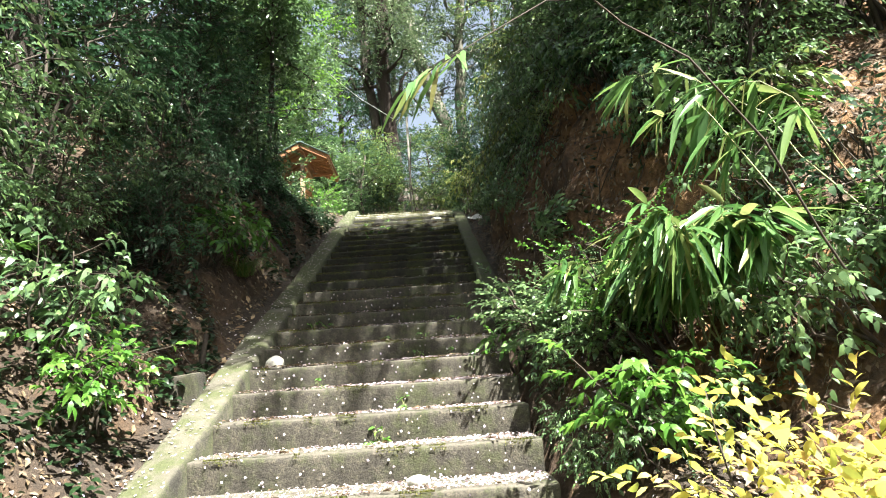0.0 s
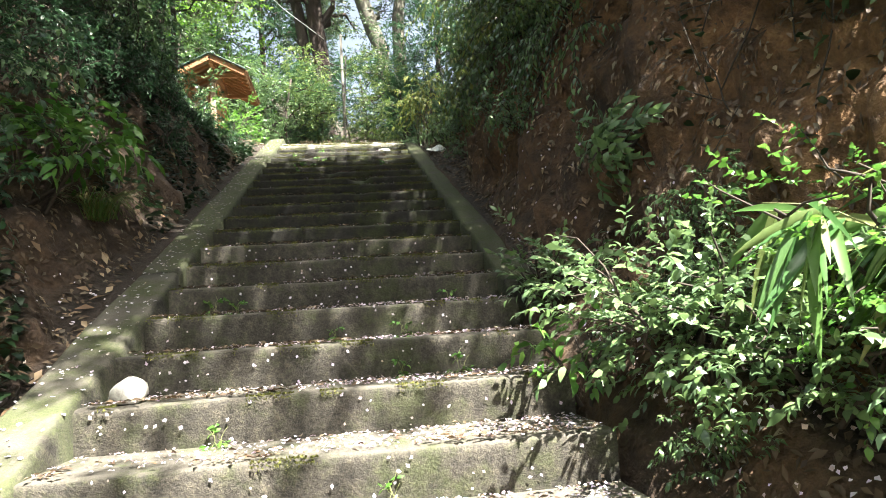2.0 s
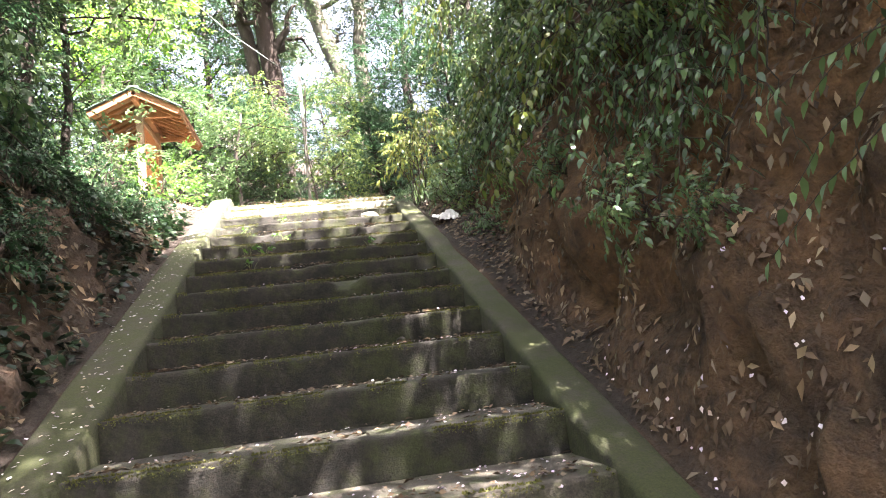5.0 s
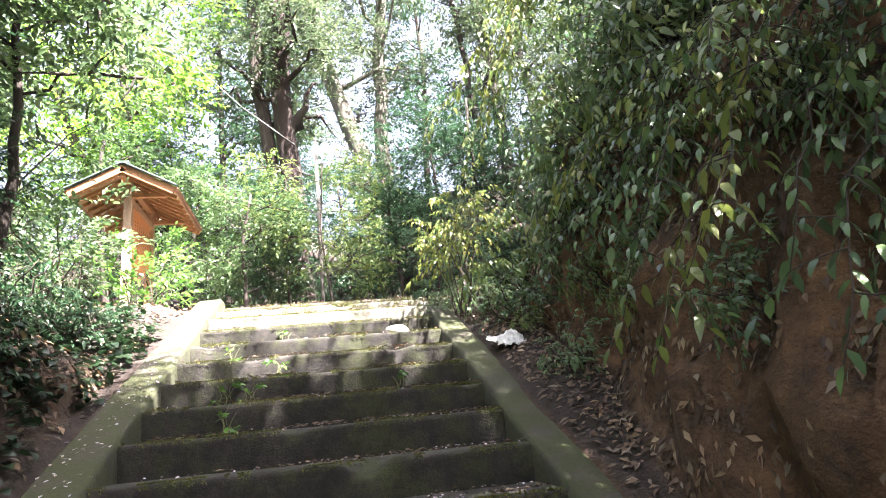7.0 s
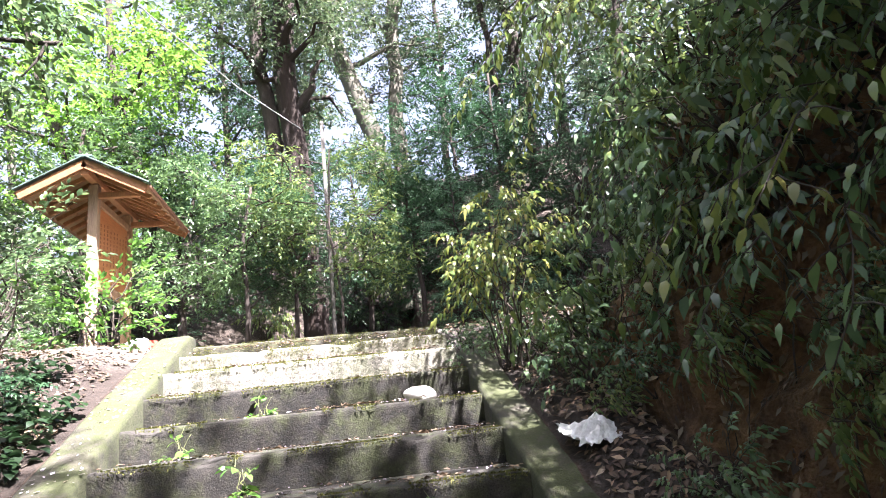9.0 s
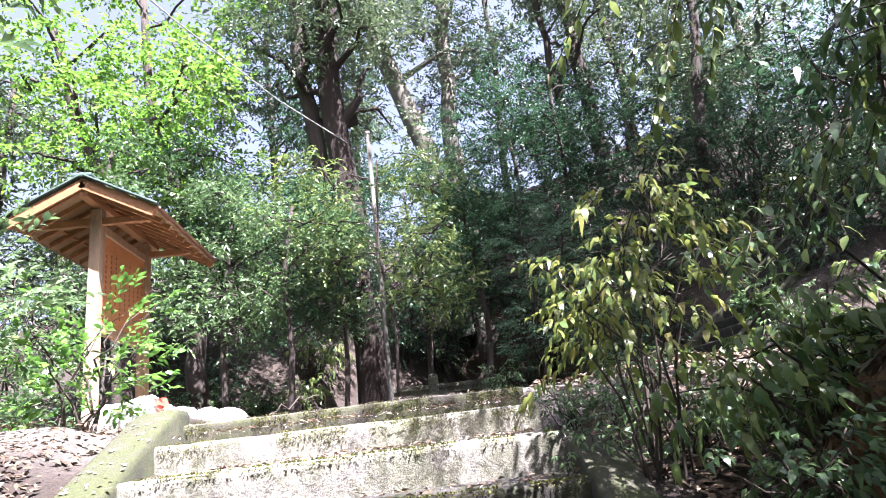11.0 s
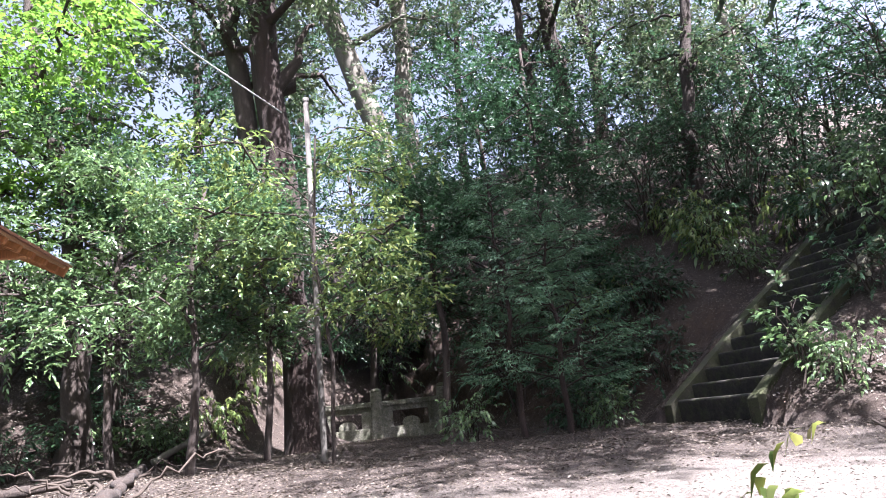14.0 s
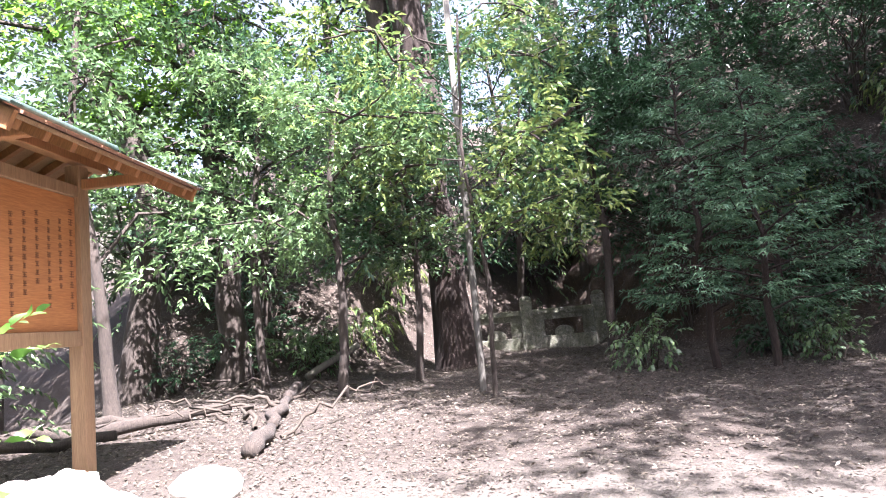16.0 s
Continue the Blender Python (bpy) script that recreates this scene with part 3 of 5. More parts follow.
def tree(seed, m, label, leaf_m, bark_m, path, r_base, r_top, limbs, clumps, twigs, per=6, leaf=0.13, ratio=0.45, limb_len=2.5, limb_from=0.45, clump_r=0.9, name="tree", group="", sides=10, up=0.45, roots=True):
    """A tree: tapered trunk along a bent path, limbs, and a crown of leafy clumps with gaps between them."""
    rng = np.random.default_rng(seed)
    t = thing(name, m, label, "tree", group)
    path = np.asarray(path, float)
    n = len(path)
    s = np.linspace(0, 1, n)
    fine = np.linspace(0, 1, 14)
    pp = np.stack([np.interp(fine, s, path[:, k]) for k in range(3)], 1)
    pp[1:-1] += rng.normal(0, r_base * 0.18, (12, 3)) * np.array([1, 1, 0])
    rad = r_base + (r_top - r_base) * fine
    if roots:
        rad[0] *= 1.5
        rad[1] *= 1.12
    tubes, wood = [tube(pp, rad, sides)], []
    P, D = [], []
    for k in range(limbs):
        f = limb_from + (1 - limb_from) * (k + rng.uniform(0, 0.9)) / limbs
        f = min(f, 0.995)
        i = min(12, int(f * 13))
        p = pp[i] + (pp[i + 1] - pp[i]) * (f * 13 - i)
        a = rng.uniform(0, 2 * np.pi) if k else 1.0
        d = unit(np.array([math.cos(a), math.sin(a), up + rng.uniform(-0.25, 0.5)]))
        ll = limb_len * rng.uniform(0.6, 1.15) * (1.15 - 0.45 * f)
        lp = bend(rng, p, p + d * ll, 6, 0.07, 0.12 * ll)
        limb = [tube(lp, np.linspace(rad[i] * 0.42, 0.015, 6), 5)]
        wood.append(limb)
        for c in range(clumps):
            g = rng.uniform(0.45, 1.0)
            j = min(4, int(g * 5))
            cp = lp[j] + (lp[j + 1] - lp[j]) * (g * 5 - j)
            off = rng.normal(0, 1, 3) * np.array([1, 1, 0.5])
            cc = cp + unit(off) * clump_r * rng.uniform(0.3, 0.9)
            limb.append(tube(bend(rng, cp, cc, 3, 0.05), np.linspace(0.014, 0.006, 3), 4))
            q = rng.normal(0, 1, (twigs, 3))
            q = unit(q) * (rng.uniform(0.25, 1.0, (twigs, 1)) ** 0.6) * clump_r * np.array([0.75, 0.75, 0.4])
            P.append(cc + q)
            D.append(unit(q + np.array([0, 0, 0.15]) + rng.normal(0, 0.25, q.shape)))
    V, F = join(tubes)
    part("trunk", mesh_np("trunk", V, F, [], True), bark_m, t)
    for limb in wood:
        part("limb", mesh_np("limb", *join(limb), [], True), bark_m, t)
    V, F = twig_leaves(rng, np.concatenate(P), np.concatenate(D), leaf * 2.6, per, leaf, ratio, True, 0.2)
    part("crown", mesh_np("crown", V, F), leaf_m, t)
    return t


def at(x, y, rz=0.0, s=1.0, dz=0.0, tilt=(0.0, 0.0)):
    return pose(x, y, lz(x, y) + dz, tilt[0], tilt[1], rz) @ Matrix.Scale(s, 4)


# -- big trees behind the clearing --
zA = lz(-0.25, 17.5)
tree(11, pose(-0.25, 17.5, zA - 0.1), "tall tree with thick reddish brown trunk and broken branch stub", M_LEAF_FAR, M_BARK_RED,
     [(0, 0, 0), (-0.1, 0, 2.0), (-0.3, 0, 5.0), (-0.42, 0, 8), (-0.5, 0.1, 13)], 0.28, 0.25, 10, 4, 34, leaf=0.13, limb_len=2.8, limb_from=0.58, clump_r=1.0)
tree(20, pose(-0.34, 17.7, lz(-0.34, 17.7) - 0.1), "dark twin trunk leaning from the foot of the big tree", M_LEAF_FAR, M_BARK,
     [(0, 0, 0), (-0.16, 0, 2.5), (-0.62, 0, 4.8), (-1.05, 0.1, 7.5), (-1.0, 0.1, 12)], 0.22, 0.16, 8, 4, 30, leaf=0.13, limb_len=2.6, limb_from=0.62, clump_r=1.0)
stub = thing("dead_branch", pose(-0.42, 17.5, 10.7), "broken dead branch stub on the big tree", "branch")
part("stub", mesh_np("stub", *tube([(-0.1, 0, -0.3), (0.12, 0, 0.0), (0.3, 0, 0.25), (0.32, 0, 0.6), (0.5, 0, 0.95), (0.62, 0, 1.0)], [0.13, 0.11, 0.09, 0.07, 0.045, 0.025], 8), [], True), M_BARK, stub)
tree(12, pose(2.36, 22.5, lz(2.36, 22.5) - 0.1), "tall leaning tree with smooth grey trunk", M_LEAF_FAR, M_BARK_GREY,
     [(0, 0, 0), (-0.35, 0, 3.5), (-0.9, -0.1, 6.0), (-1.9, -0.2, 9.5), (-2.5, 0, 13)], 0.37, 0.24, 10, 4, 34, leaf=0.14, limb_len=3.0, limb_from=0.55, clump_r=1.1)
tree(13, pose(2.65, 23.0, lz(2.65, 23.0) - 0.1), "tall upright tree with smooth grey trunk", M_LEAF_FAR, M_BARK_GREY,
     [(0, 0, 0), (-0.3, 0, 4), (-0.2, 0, 7), (-0.1, 0, 10), (0.4, 0, 14)], 0.3, 0.19, 10, 4, 34, leaf=0.14, limb_len=3.0, limb_from=0.5, clump_r=1.1)
tree(14, pose(6.3, 20.6, lz(6.3, 20.6) - 0.1), "tall slender dark trunked tree on the hill", M_LEAF_FAR, M_BARK,
     [(0, 0, 0), (-0.15, 0, 3), (-0.3, 0, 6), (-0.6, 0, 10)], 0.24, 0.15, 9, 4, 30, leaf=0.14, limb_len=2.4, limb_from=0.45, clump_r=1.0)
tree(15, pose(5.2, 20.2, lz(5.2, 20.2) - 0.1), "slender dark trunked tree on the hill", M_LEAF_FAR, M_BARK,
     [(0, 0, 0), (0.0, 0, 3), (-0.1, 0, 6), (-0.4, 0, 9.5)], 0.15, 0.07, 8, 4, 28, leaf=0.14, limb_len=2.2, limb_from=0.5, clump_r=1.0)
tree(16, pose(7.7, 18.2, lz(7.7, 18.2) - 0.1), "crooked dark trunked tree on the hill", M_LEAF_FAR, M_BARK,
     [(0, 0, 0), (-0.1, 0, 1.5), (0.2, 0, 3), (0.7, 0, 6), (0.9, 0, 9)], 0.17, 0.08, 9, 4, 30, leaf=0.13, limb_len=2.4, limb_from=0.4, clump_r=1.0)
tree(17, pose(-3.5, 17.0, lz(-3.5, 17.0) - 0.1), "maple with bent dark trunk and bright lime leaves", M_LEAF_MAPLE, M_BARK,
     [(0, 0, 0), (0.1, 0, 2), (-0.2, 0, 4.2), (-0.8, 0, 6), (-1.1, 0, 9.5)], 0.2, 0.07, 11, 4, 30, leaf=0.11, ratio=0.7, limb_len=2.6, limb_from=0.4, clump_r=1.0, name="maple_tree", up=0.2)
tree(18, pose(-4.6, 16.5, lz(-4.6, 16.5) - 0.1), "maple with twisted dark trunk and bright lime leaves", M_LEAF_MAPLE, M_BARK,
     [(0, 0, 0), (0.25, 0, 2.5), (-0.1, 0, 4.2), (-0.9, 0, 6), (-1.6, 0, 8.5)], 0.22, 0.08, 11, 4, 28, leaf=0.11, ratio=0.7, limb_len=2.6, limb_from=0.35, clump_r=1.0, name="maple_tree", up=0.2)
tree(19, pose(-3.7, 14.4, lz(-3.7, 14.4) - 0.1), "young slim trunked tree beside the notice board", M_LEAF, M_BARK,
     [(0, 0, 0), (-0.1, 0, 1.5), (-0.35, 0, 3.2), (-0.25, 0, 4.6)], 0.075, 0.03, 8, 3, 22, leaf=0.1, limb_len=1.3, limb_from=0.35, clump_r=0.6, up=0.3)

# -- slim saplings crowding the head of the steps --
sap = tree(21, at(-2.0, 5.6), "slim evergreen sapling crowding the bank beside the steps", M_LEAF, M_BARK, [(0, 0, -0.1), (0.1, 0.1, 1.4), (0.15, 0, 2.8), (0.45, 0, 4.6)], 0.05, 0.02, 13, 4, 20, 7, 0.095, 0.42, 1.15, 0.48, 0.5, group="saplings beside the steps", up=0.25, roots=False)
for x, y, rz, s in ((-2.5, 6.4, 40, 1.05), (-2.3, 7.2, 300, 0.95), (-3.5, 7.8, 120, 1.0), (-2.6, 4.6, 200, 1.0), (-3.2, 5.6, 20, 1.15)):
    copy_thing(sap, at(x, y, rz, s))
tree(22, at(2.45, 6.5), "young tree with drooping pale olive leaves beside the steps", M_LEAF_OLIVE, M_BARK, [(0, 0, -0.1), (-0.05, 0.1, 1.0), (-0.1, 0.1, 2.0), (-0.2, 0.2, 3.1)], 0.025, 0.012, 9, 4, 18, 7, 0.06, 0.5, 0.8, 0.3, 0.4, up=0.2, roots=False)

# -- wood: prototypes copied round the place --
wood_a = tree(31, at(-1.5, 24.5), "dense evergreen woodland tree", M_LEAF_FAR, M_BARK, [(0, 0, -0.2), (0.1, 0.1, 3), (-0.2, 0, 6), (0.1, 0.2, 9.5)], 0.2, 0.06, 13, 4, 21, leaf=0.15, limb_len=2.3, limb_from=0.25, clump_r=1.0, group="woodland trees")
wood_b = tree(32, at(-5.5, 21.0), "broad evergreen woodland tree", M_LEAF_FAR, M_BARK_GREY, [(0, 0, -0.2), (0.3, 0, 2.5), (0.1, 0.3, 5.5), (0.5, 0.2, 8)], 0.18, 0.06, 12, 4, 21, leaf=0.15, limb_len=2.8, limb_from=0.2, clump_r=1.1, group="woodland trees")
wood_c = tree(33, at(4.2, 24.0), "slim evergreen woodland tree", M_LEAF_DARK_SHADE, M_BARK, [(0, 0, -0.2), (-0.1, 0, 3), (0.2, 0, 7), (0.0, 0, 11)], 0.15, 0.05, 14, 3, 21, leaf=0.14, limb_len=1.8, limb_from=0.3, clump_r=0.9, group="woodland trees")
rng = np.random.default_rng(77)
WOOD = [(wood_a, 8.5, 24, 1.1), (wood_b, 11.5, 21, 1.1), (wood_c, -3.0, 22.5, 1.0), (wood_a, -8, 18, 1.0), (wood_b, -9.5, 24, 1.1),
        (wood_b, -7.0, 12.8, 0.85), (wood_a, -8.5, 8.0, 0.9), (wood_c, 14.5, 13.0, 1.0),
        (wood_a, 8.8, 5.6, 0.8), (wood_b, 8.2, 4.4, 0.75), (wood_a, 8.2, -1.6, 0.8),
        (wood_b, -5.3, 3.0, 0.72), (wood_a, -5.0, -0.2, 0.72), (wood_b, -5.6, -3.2, 0.75), (wood_c, -4.3, 6.2, 0.7),
        # several at y below -5 are unseen, added to block low skylight
        (wood_a, -3.4, -8.5, 0.85), (wood_b, 4.4, -8.5, 0.85), (wood_c, 0.5, -13, 1.0), (wood_b, -0.8, -10, 0.9), (wood_a, 2.2, -11, 0.9), (wood_b, -6.5, -7, 0.9), (wood_a, 7.5, -6, 0.9), (wood_c, -1.0, 33, 1.2), (wood_a, 13, 27, 1.2), (wood_a, -14, 16, 1.1), (wood_b, -13, 9, 1.0), (wood_c, -12, 3, 1.0), (wood_b, 12.5, 9.5, 0.9)]
for src, x, y, s in WOOD:
    copy_thing(src, at(x, y, rng.uniform(0, 360), s * rng.uniform(0.93, 1.07), -0.1))

# -- trees leaning over steps and clearing, added mostly out of view as shade --
over = tree(34, at(3.4, 2.0, -4), "evergreen tree leaning overhead, added for shade", M_LEAF_FAR, M_BARK, [(0, 0, -0.2), (-0.2, 0, 2.2), (-1.1, 0, 4.4), (-2.2, 0, 6.6)], 0.17, 0.06, 15, 5, 26, leaf=0.15, limb_len=2.7, limb_from=0.45, clump_r=1.05, group="overhanging trees", up=0.25)
for x, y, rz, s in ((3.7, 0.5, 8, 0.7), (-3.4, 1.7, 180, 0.9), (8.2, 11.4, 0, 1.6), (8.8, 13.4, 4, 1.5)):
    copy_thing(over, at(x, y, rz, s, -0.1))

# narrow crowns added above the view to shade left bank and kerb
shade = tree(35, at(3.2, -1.4), "slim unseen evergreen tree arching high over the steps, added for shade", M_LEAF_FAR, M_BARK, [(0, 0, -0.2), (-0.2, 0, 2.6), (-1.2, 0.1, 5.4), (-2.6, 0.2, 8.0)], 0.14, 0.05, 11, 5, 24, leaf=0.15, limb_len=1.6, limb_from=0.74, clump_r=0.8, group="overhanging trees", up=0.2)
for x, y, rz, s in ((3.2, 1.2, 0, 0.75), (3.3, 2.0, 3, 0.8)):
    copy_thing(shade, at(x, y, rz, s, -0.1))

# -- understorey: tall shrubs that line the cut and the clearing --
und_a = shrub(41, at(3.1, 5.2), "tall glossy evergreen shrub on the bank", M_LEAF, 2.6, 1.15, 9, 420, 9, 0.085, 0.42, 0.3, 0.3, "evergreen_shrub", "shrub", "shrubs on the banks", None, 0.025, True, 0.1)
und_b = shrub(42, at(3.3, 2.6), "tall arching evergreen shrub on the bank", M_LEAF, 2.2, 1.2, 9, 400, 9, 0.085, 0.4, 0.32, 0.4, "evergreen_shrub", "shrub", "shrubs on the banks", None, 0.022, True, 0.1)
und_c = shrub(43, at(-2.9, 1.3), "tangled evergreen shrub on the bank, shade in its dark leaf colour", M_LEAF_DARK_SHADE, 2.4, 1.1, 8, 360, 9, 0.08, 0.45, 0.28, 0.3, "evergreen_shrub", "shrub", "shrubs on the banks", None, 0.022, True, 0.1)
UNDER = [(und_a, 3.0, 0.6, 1.0), (und_b, 3.9, 0.2, 0.9), (und_b, 3.3, 4.0, 0.9), (und_b, 4.9, -0.6, 0.9),
         
         # left bank: mostly the dark leaved shrub, shade put into its colour
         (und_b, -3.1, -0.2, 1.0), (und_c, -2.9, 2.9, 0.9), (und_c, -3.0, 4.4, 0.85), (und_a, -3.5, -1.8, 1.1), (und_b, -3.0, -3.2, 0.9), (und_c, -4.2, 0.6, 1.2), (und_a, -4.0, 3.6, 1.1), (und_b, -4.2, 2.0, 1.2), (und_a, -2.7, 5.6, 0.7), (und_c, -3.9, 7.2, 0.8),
         (und_c, 0.2, 21.8, 1.1), (und_c, 3.3, 18.0, 1.2), (und_c, 4.6, 18.2, 1.1), (und_b, 1.2, 22.4, 1.3),
         (und_c, 8.6, 13.2, 1.0), (und_c, 9.4, 15.0, 1.1), (und_b, 7.4, 12.4, 0.8), (und_c, 6.6, 18.6, 1.1), (und_c, 8.2, 17.4, 1.0), (und_a, -4.4, 12.6, 0.9), (und_b, -5.4, 10.6, 0.9), (und_c, -4.6, 9.0, 0.8), (und_b, -6.2, 14.4, 1.1), (und_a, -5.2, 18.2, 1.2), (und_c, 6.2, 9.6, 0.9)]
UNDER += [(und_c, 9.6, 17.8, 1.4), (und_c, 11.2, 18.6, 1.5), (und_c, 12.6, 17.2, 1.6), (und_c, 10.4, 20.4, 1.6), (und_c, 8.4, 19.6, 1.4), (und_c, 11.0, 15.8, 1.4), (und_a, 2.45, 2.1, 0.55), (und_b, 2.35, 2.9, 0.5), (und_a, 2.3, 3.5, 0.5), (und_b, 2.35, 4.6, 0.5), (und_b, 2.7, 0.0, 0.6), (und_a, 2.7, 0.9, 0.55), (und_b, 2.5, 1.7, 0.5), (und_b, 2.9, 0.3, 0.7),
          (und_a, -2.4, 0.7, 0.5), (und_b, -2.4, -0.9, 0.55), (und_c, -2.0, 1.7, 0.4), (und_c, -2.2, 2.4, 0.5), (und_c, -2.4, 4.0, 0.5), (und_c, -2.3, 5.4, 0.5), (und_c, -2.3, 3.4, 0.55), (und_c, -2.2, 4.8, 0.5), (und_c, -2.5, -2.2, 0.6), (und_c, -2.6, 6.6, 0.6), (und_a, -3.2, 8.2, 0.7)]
for k in range(9):     # undergrowth on the hill
    hx, hy = rng.uniform(-6.5, 13), rng.uniform(16.5, 28)
    if hy > np.interp(hx, [-7, -2, 1.6, 3.4, 6, 9, 14], [18, 19.4, 21.6, 17.6, 15.8, 15.5, 14]) and not (4 < hx < 10.2 and hy < 16.9):
        UNDER.append(((und_c, und_b, und_c)[k % 3], hx, hy, rng.uniform(1.0, 1.7)))
for src, x, y, s in UNDER:
    copy_thing(src, at(x, y, rng.uniform(0, 360), s * rng.uniform(0.92, 1.08), -0.05))

# -- low bushes that cover the banks, some hanging from them --
bush_a = shrub(44, at(2.2, 5.0, 0, 1, 0, (0, -35)), "low glossy evergreen bush hanging from the bank", M_LEAF, 0.6, 0.36, 7, 80, 8, 0.065, 0.5, 0.18, 0.5, "bank_bush", "shrub", "bushes on the banks")
bush_b = shrub(45, at(2.1, 6.0, 0, 1, 0, (0, -40)), "low bush with drooping pale olive leaves", M_LEAF_OLIVE, 0.55, 0.36, 7, 66, 8, 0.062, 0.5, 0.2, 0.8, "bank_bush", "shrub", "bushes on the banks")
bush_c = shrub(46, at(-1.9, 2.6, 0, 1, 0, (0, 20)), "low bush on the bank, shade in its dark leaf colour", M_LEAF_DARK_SHADE, 0.5, 0.38, 7, 70, 8, 0.06, 0.45, 0.18, 0.3, "bank_bush", "shrub", "bushes on the banks")
rb2 = np.random.default_rng(9)
BANK = []
for k in range(9):     # low growth at the foot of the right bank
    BANK.append(((0, 1)[k % 2], rb2.uniform(1.5, 1.95), rb2.uniform(2.6, 7.6), -15, rb2.uniform(0.35, 0.6)))
for k in range(16):     # tufts over the cut face of the upper right bank
    BANK.append(((0, 1)[k % 2], rb2.uniform(1.5, 2.0), rb2.uniform(2.6, 6.6), -50, rb2.uniform(0.3, 0.55)))
for k in range(5):     # close beside the lower steps
    BANK.append((0, rb2.uniform(1.08, 1.3), rb2.uniform(-2.4, 0.8), -10, rb2.uniform(0.25, 0.4)))
BANK += [(2, rb2.uniform(3.6, 5.2), rb2.uniform(15.2, 17.5), 0, rb2.uniform(1.0, 1.5)) for k in range(9)]
for k in range(9):     # over the cut face of the lower right bank
    BANK.append((0, rb2.uniform(2.15, 2.7), rb2.uniform(-1.9, 0.9), -40, rb2.uniform(0.6, 0.85)))
for k in range(5):     # lower end
    BANK.append((0, rb2.uniform(1.3, 2.0), rb2.uniform(-2.6, 1.0), -15, rb2.uniform(0.4, 0.6)))
for k in range(30):     # right bank, thicker towards the top of the steps
    y = 7.9 - 9.0 * rb2.uniform(0, 1) ** 1.5
    BANK.append((k, rb2.uniform(2.1, 2.9) if y < 5 else rb2.uniform(2.15, 2.9), y, -30, rb2.uniform(0.75, 1.15)))
# left side bushes mostly take the dark leaf colour in place of shade
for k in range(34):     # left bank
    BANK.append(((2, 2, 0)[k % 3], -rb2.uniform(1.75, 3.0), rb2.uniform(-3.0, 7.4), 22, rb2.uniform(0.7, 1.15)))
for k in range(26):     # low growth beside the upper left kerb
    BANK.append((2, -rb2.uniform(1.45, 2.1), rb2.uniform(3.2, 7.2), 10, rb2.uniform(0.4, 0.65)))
for k in range(34):     # foot of the hill and round the far steps
    x, y = rb2.uniform(-3.5, 9.5), rb2.uniform(14.8, 20)
    st = np.interp(x, [-9, -5, -2.0, 1.6, 3.4, 4.4, 6, 9, 14], [19, 16.5, 18.2, 20.6, 16.6, 15.2, 13.4, 11.5, 10.0])
    if y > st and not (4.0 < x and abs((y - 13.97) - (x - 4.53) * 0.173) < 1.3):
        BANK.append((k, x, y, 0, rb2.uniform(1.1, 1.7)))
BANK += [((2, 0)[k % 2], rb2.uniform(-4.2, -1.6), rb2.uniform(16.6, 18.2), 0, rb2.uniform(0.8, 1.4)) for k in range(7)]
BANK += [(0, 1.2, 7.7, -10, 0.42), (0, 1.35, 8.1, 0, 0.45), (0, 1.18, 8.3, -10, 0.38), (0, 1.5, 7.6, 0, 0.5), (0, 1.6, 8.4, 0, 0.4), (2, 7.6, 14.9, 0, 1.6), (2, 8.0, 15.6, 0, 1.8), (0, 7.2, 13.6, 0, 1.5), (2, 9.3, 14.5, 0, 1.6), (0, 8.7, 15.3, 0, 1.6), (2, 8.3, 13.6, 0, 1.5), (0, 5.2, 12.6, 0, 0.9), (2, 6.2, 13.1, 0, 1.2), (1, 2.1, 5.0, -40, 1.0), (1, 1.75, 7.05, -20, 0.9), (0, 2.0, 5.7, -25, 1.0), (2, 7.0, 12.7, 0, 1.5), (2, 3.4, 15.6, 0, 1.3), (0, 1.9, 15.1, 0, 0.9), (0, 3.6, 14.6, 0, 0.8)]
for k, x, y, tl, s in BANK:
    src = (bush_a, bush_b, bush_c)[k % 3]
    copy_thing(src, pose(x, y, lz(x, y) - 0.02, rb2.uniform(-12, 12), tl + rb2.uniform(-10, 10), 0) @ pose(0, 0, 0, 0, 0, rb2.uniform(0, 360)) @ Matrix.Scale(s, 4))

# -- single plants beside the steps --
shrub(51, at(1.28, 7.4), "loose shrub with drooping amber and green leaves beside the steps", M_LEAF_AMBER, 1.22, 0.34, 11, 150, 8, 0.043, 0.5, 0.17, 0.7, r0=0.007, low=0.45)
shrub(52, at(1.2, 1.5), "low glossy shrub beside the steps", M_LEAF, 0.32, 0.24, 8, 90, 8, 0.055, 0.42, 0.14, 0.15)
shrub(53, at(1.36, 0.35), "bushy small leaved shrub leaning over the steps", M_LEAF, 0.36, 0.42, 10, 330, 9, 0.045, 0.5, 0.15, 0.2)
shrub(74, at(1.5, -0.05), "low dense shrub with small glossy leaves beside the steps", M_LEAF, 0.3, 0.36, 9, 220, 8, 0.045, 0.5, 0.14, 0.2)
shrub(69, at(1.12, 0.8), "light green sprig with paired leaves beside the steps", M_LEAF_FRESH, 0.3, 0.16, 5, 22, 8, 0.06, 0.42, 0.15, 0.3)
shrub(70, pose(1.66, 1.42, 1.45, 0, -95, 20), "leafy plant hanging from the clay bank", M_LEAF, 0.3, 0.16, 7, 40, 7, 0.07, 0.45, 0.15, 0.5)
shrub(68, at(1.75, -0.35, 0, 1, 0, (0, -20)), "upright shrub with tiny round bright leaves", M_LEAF_FRESH, 0.8, 0.35, 9, 200, 9, 0.028, 0.65, 0.14, 0.1)
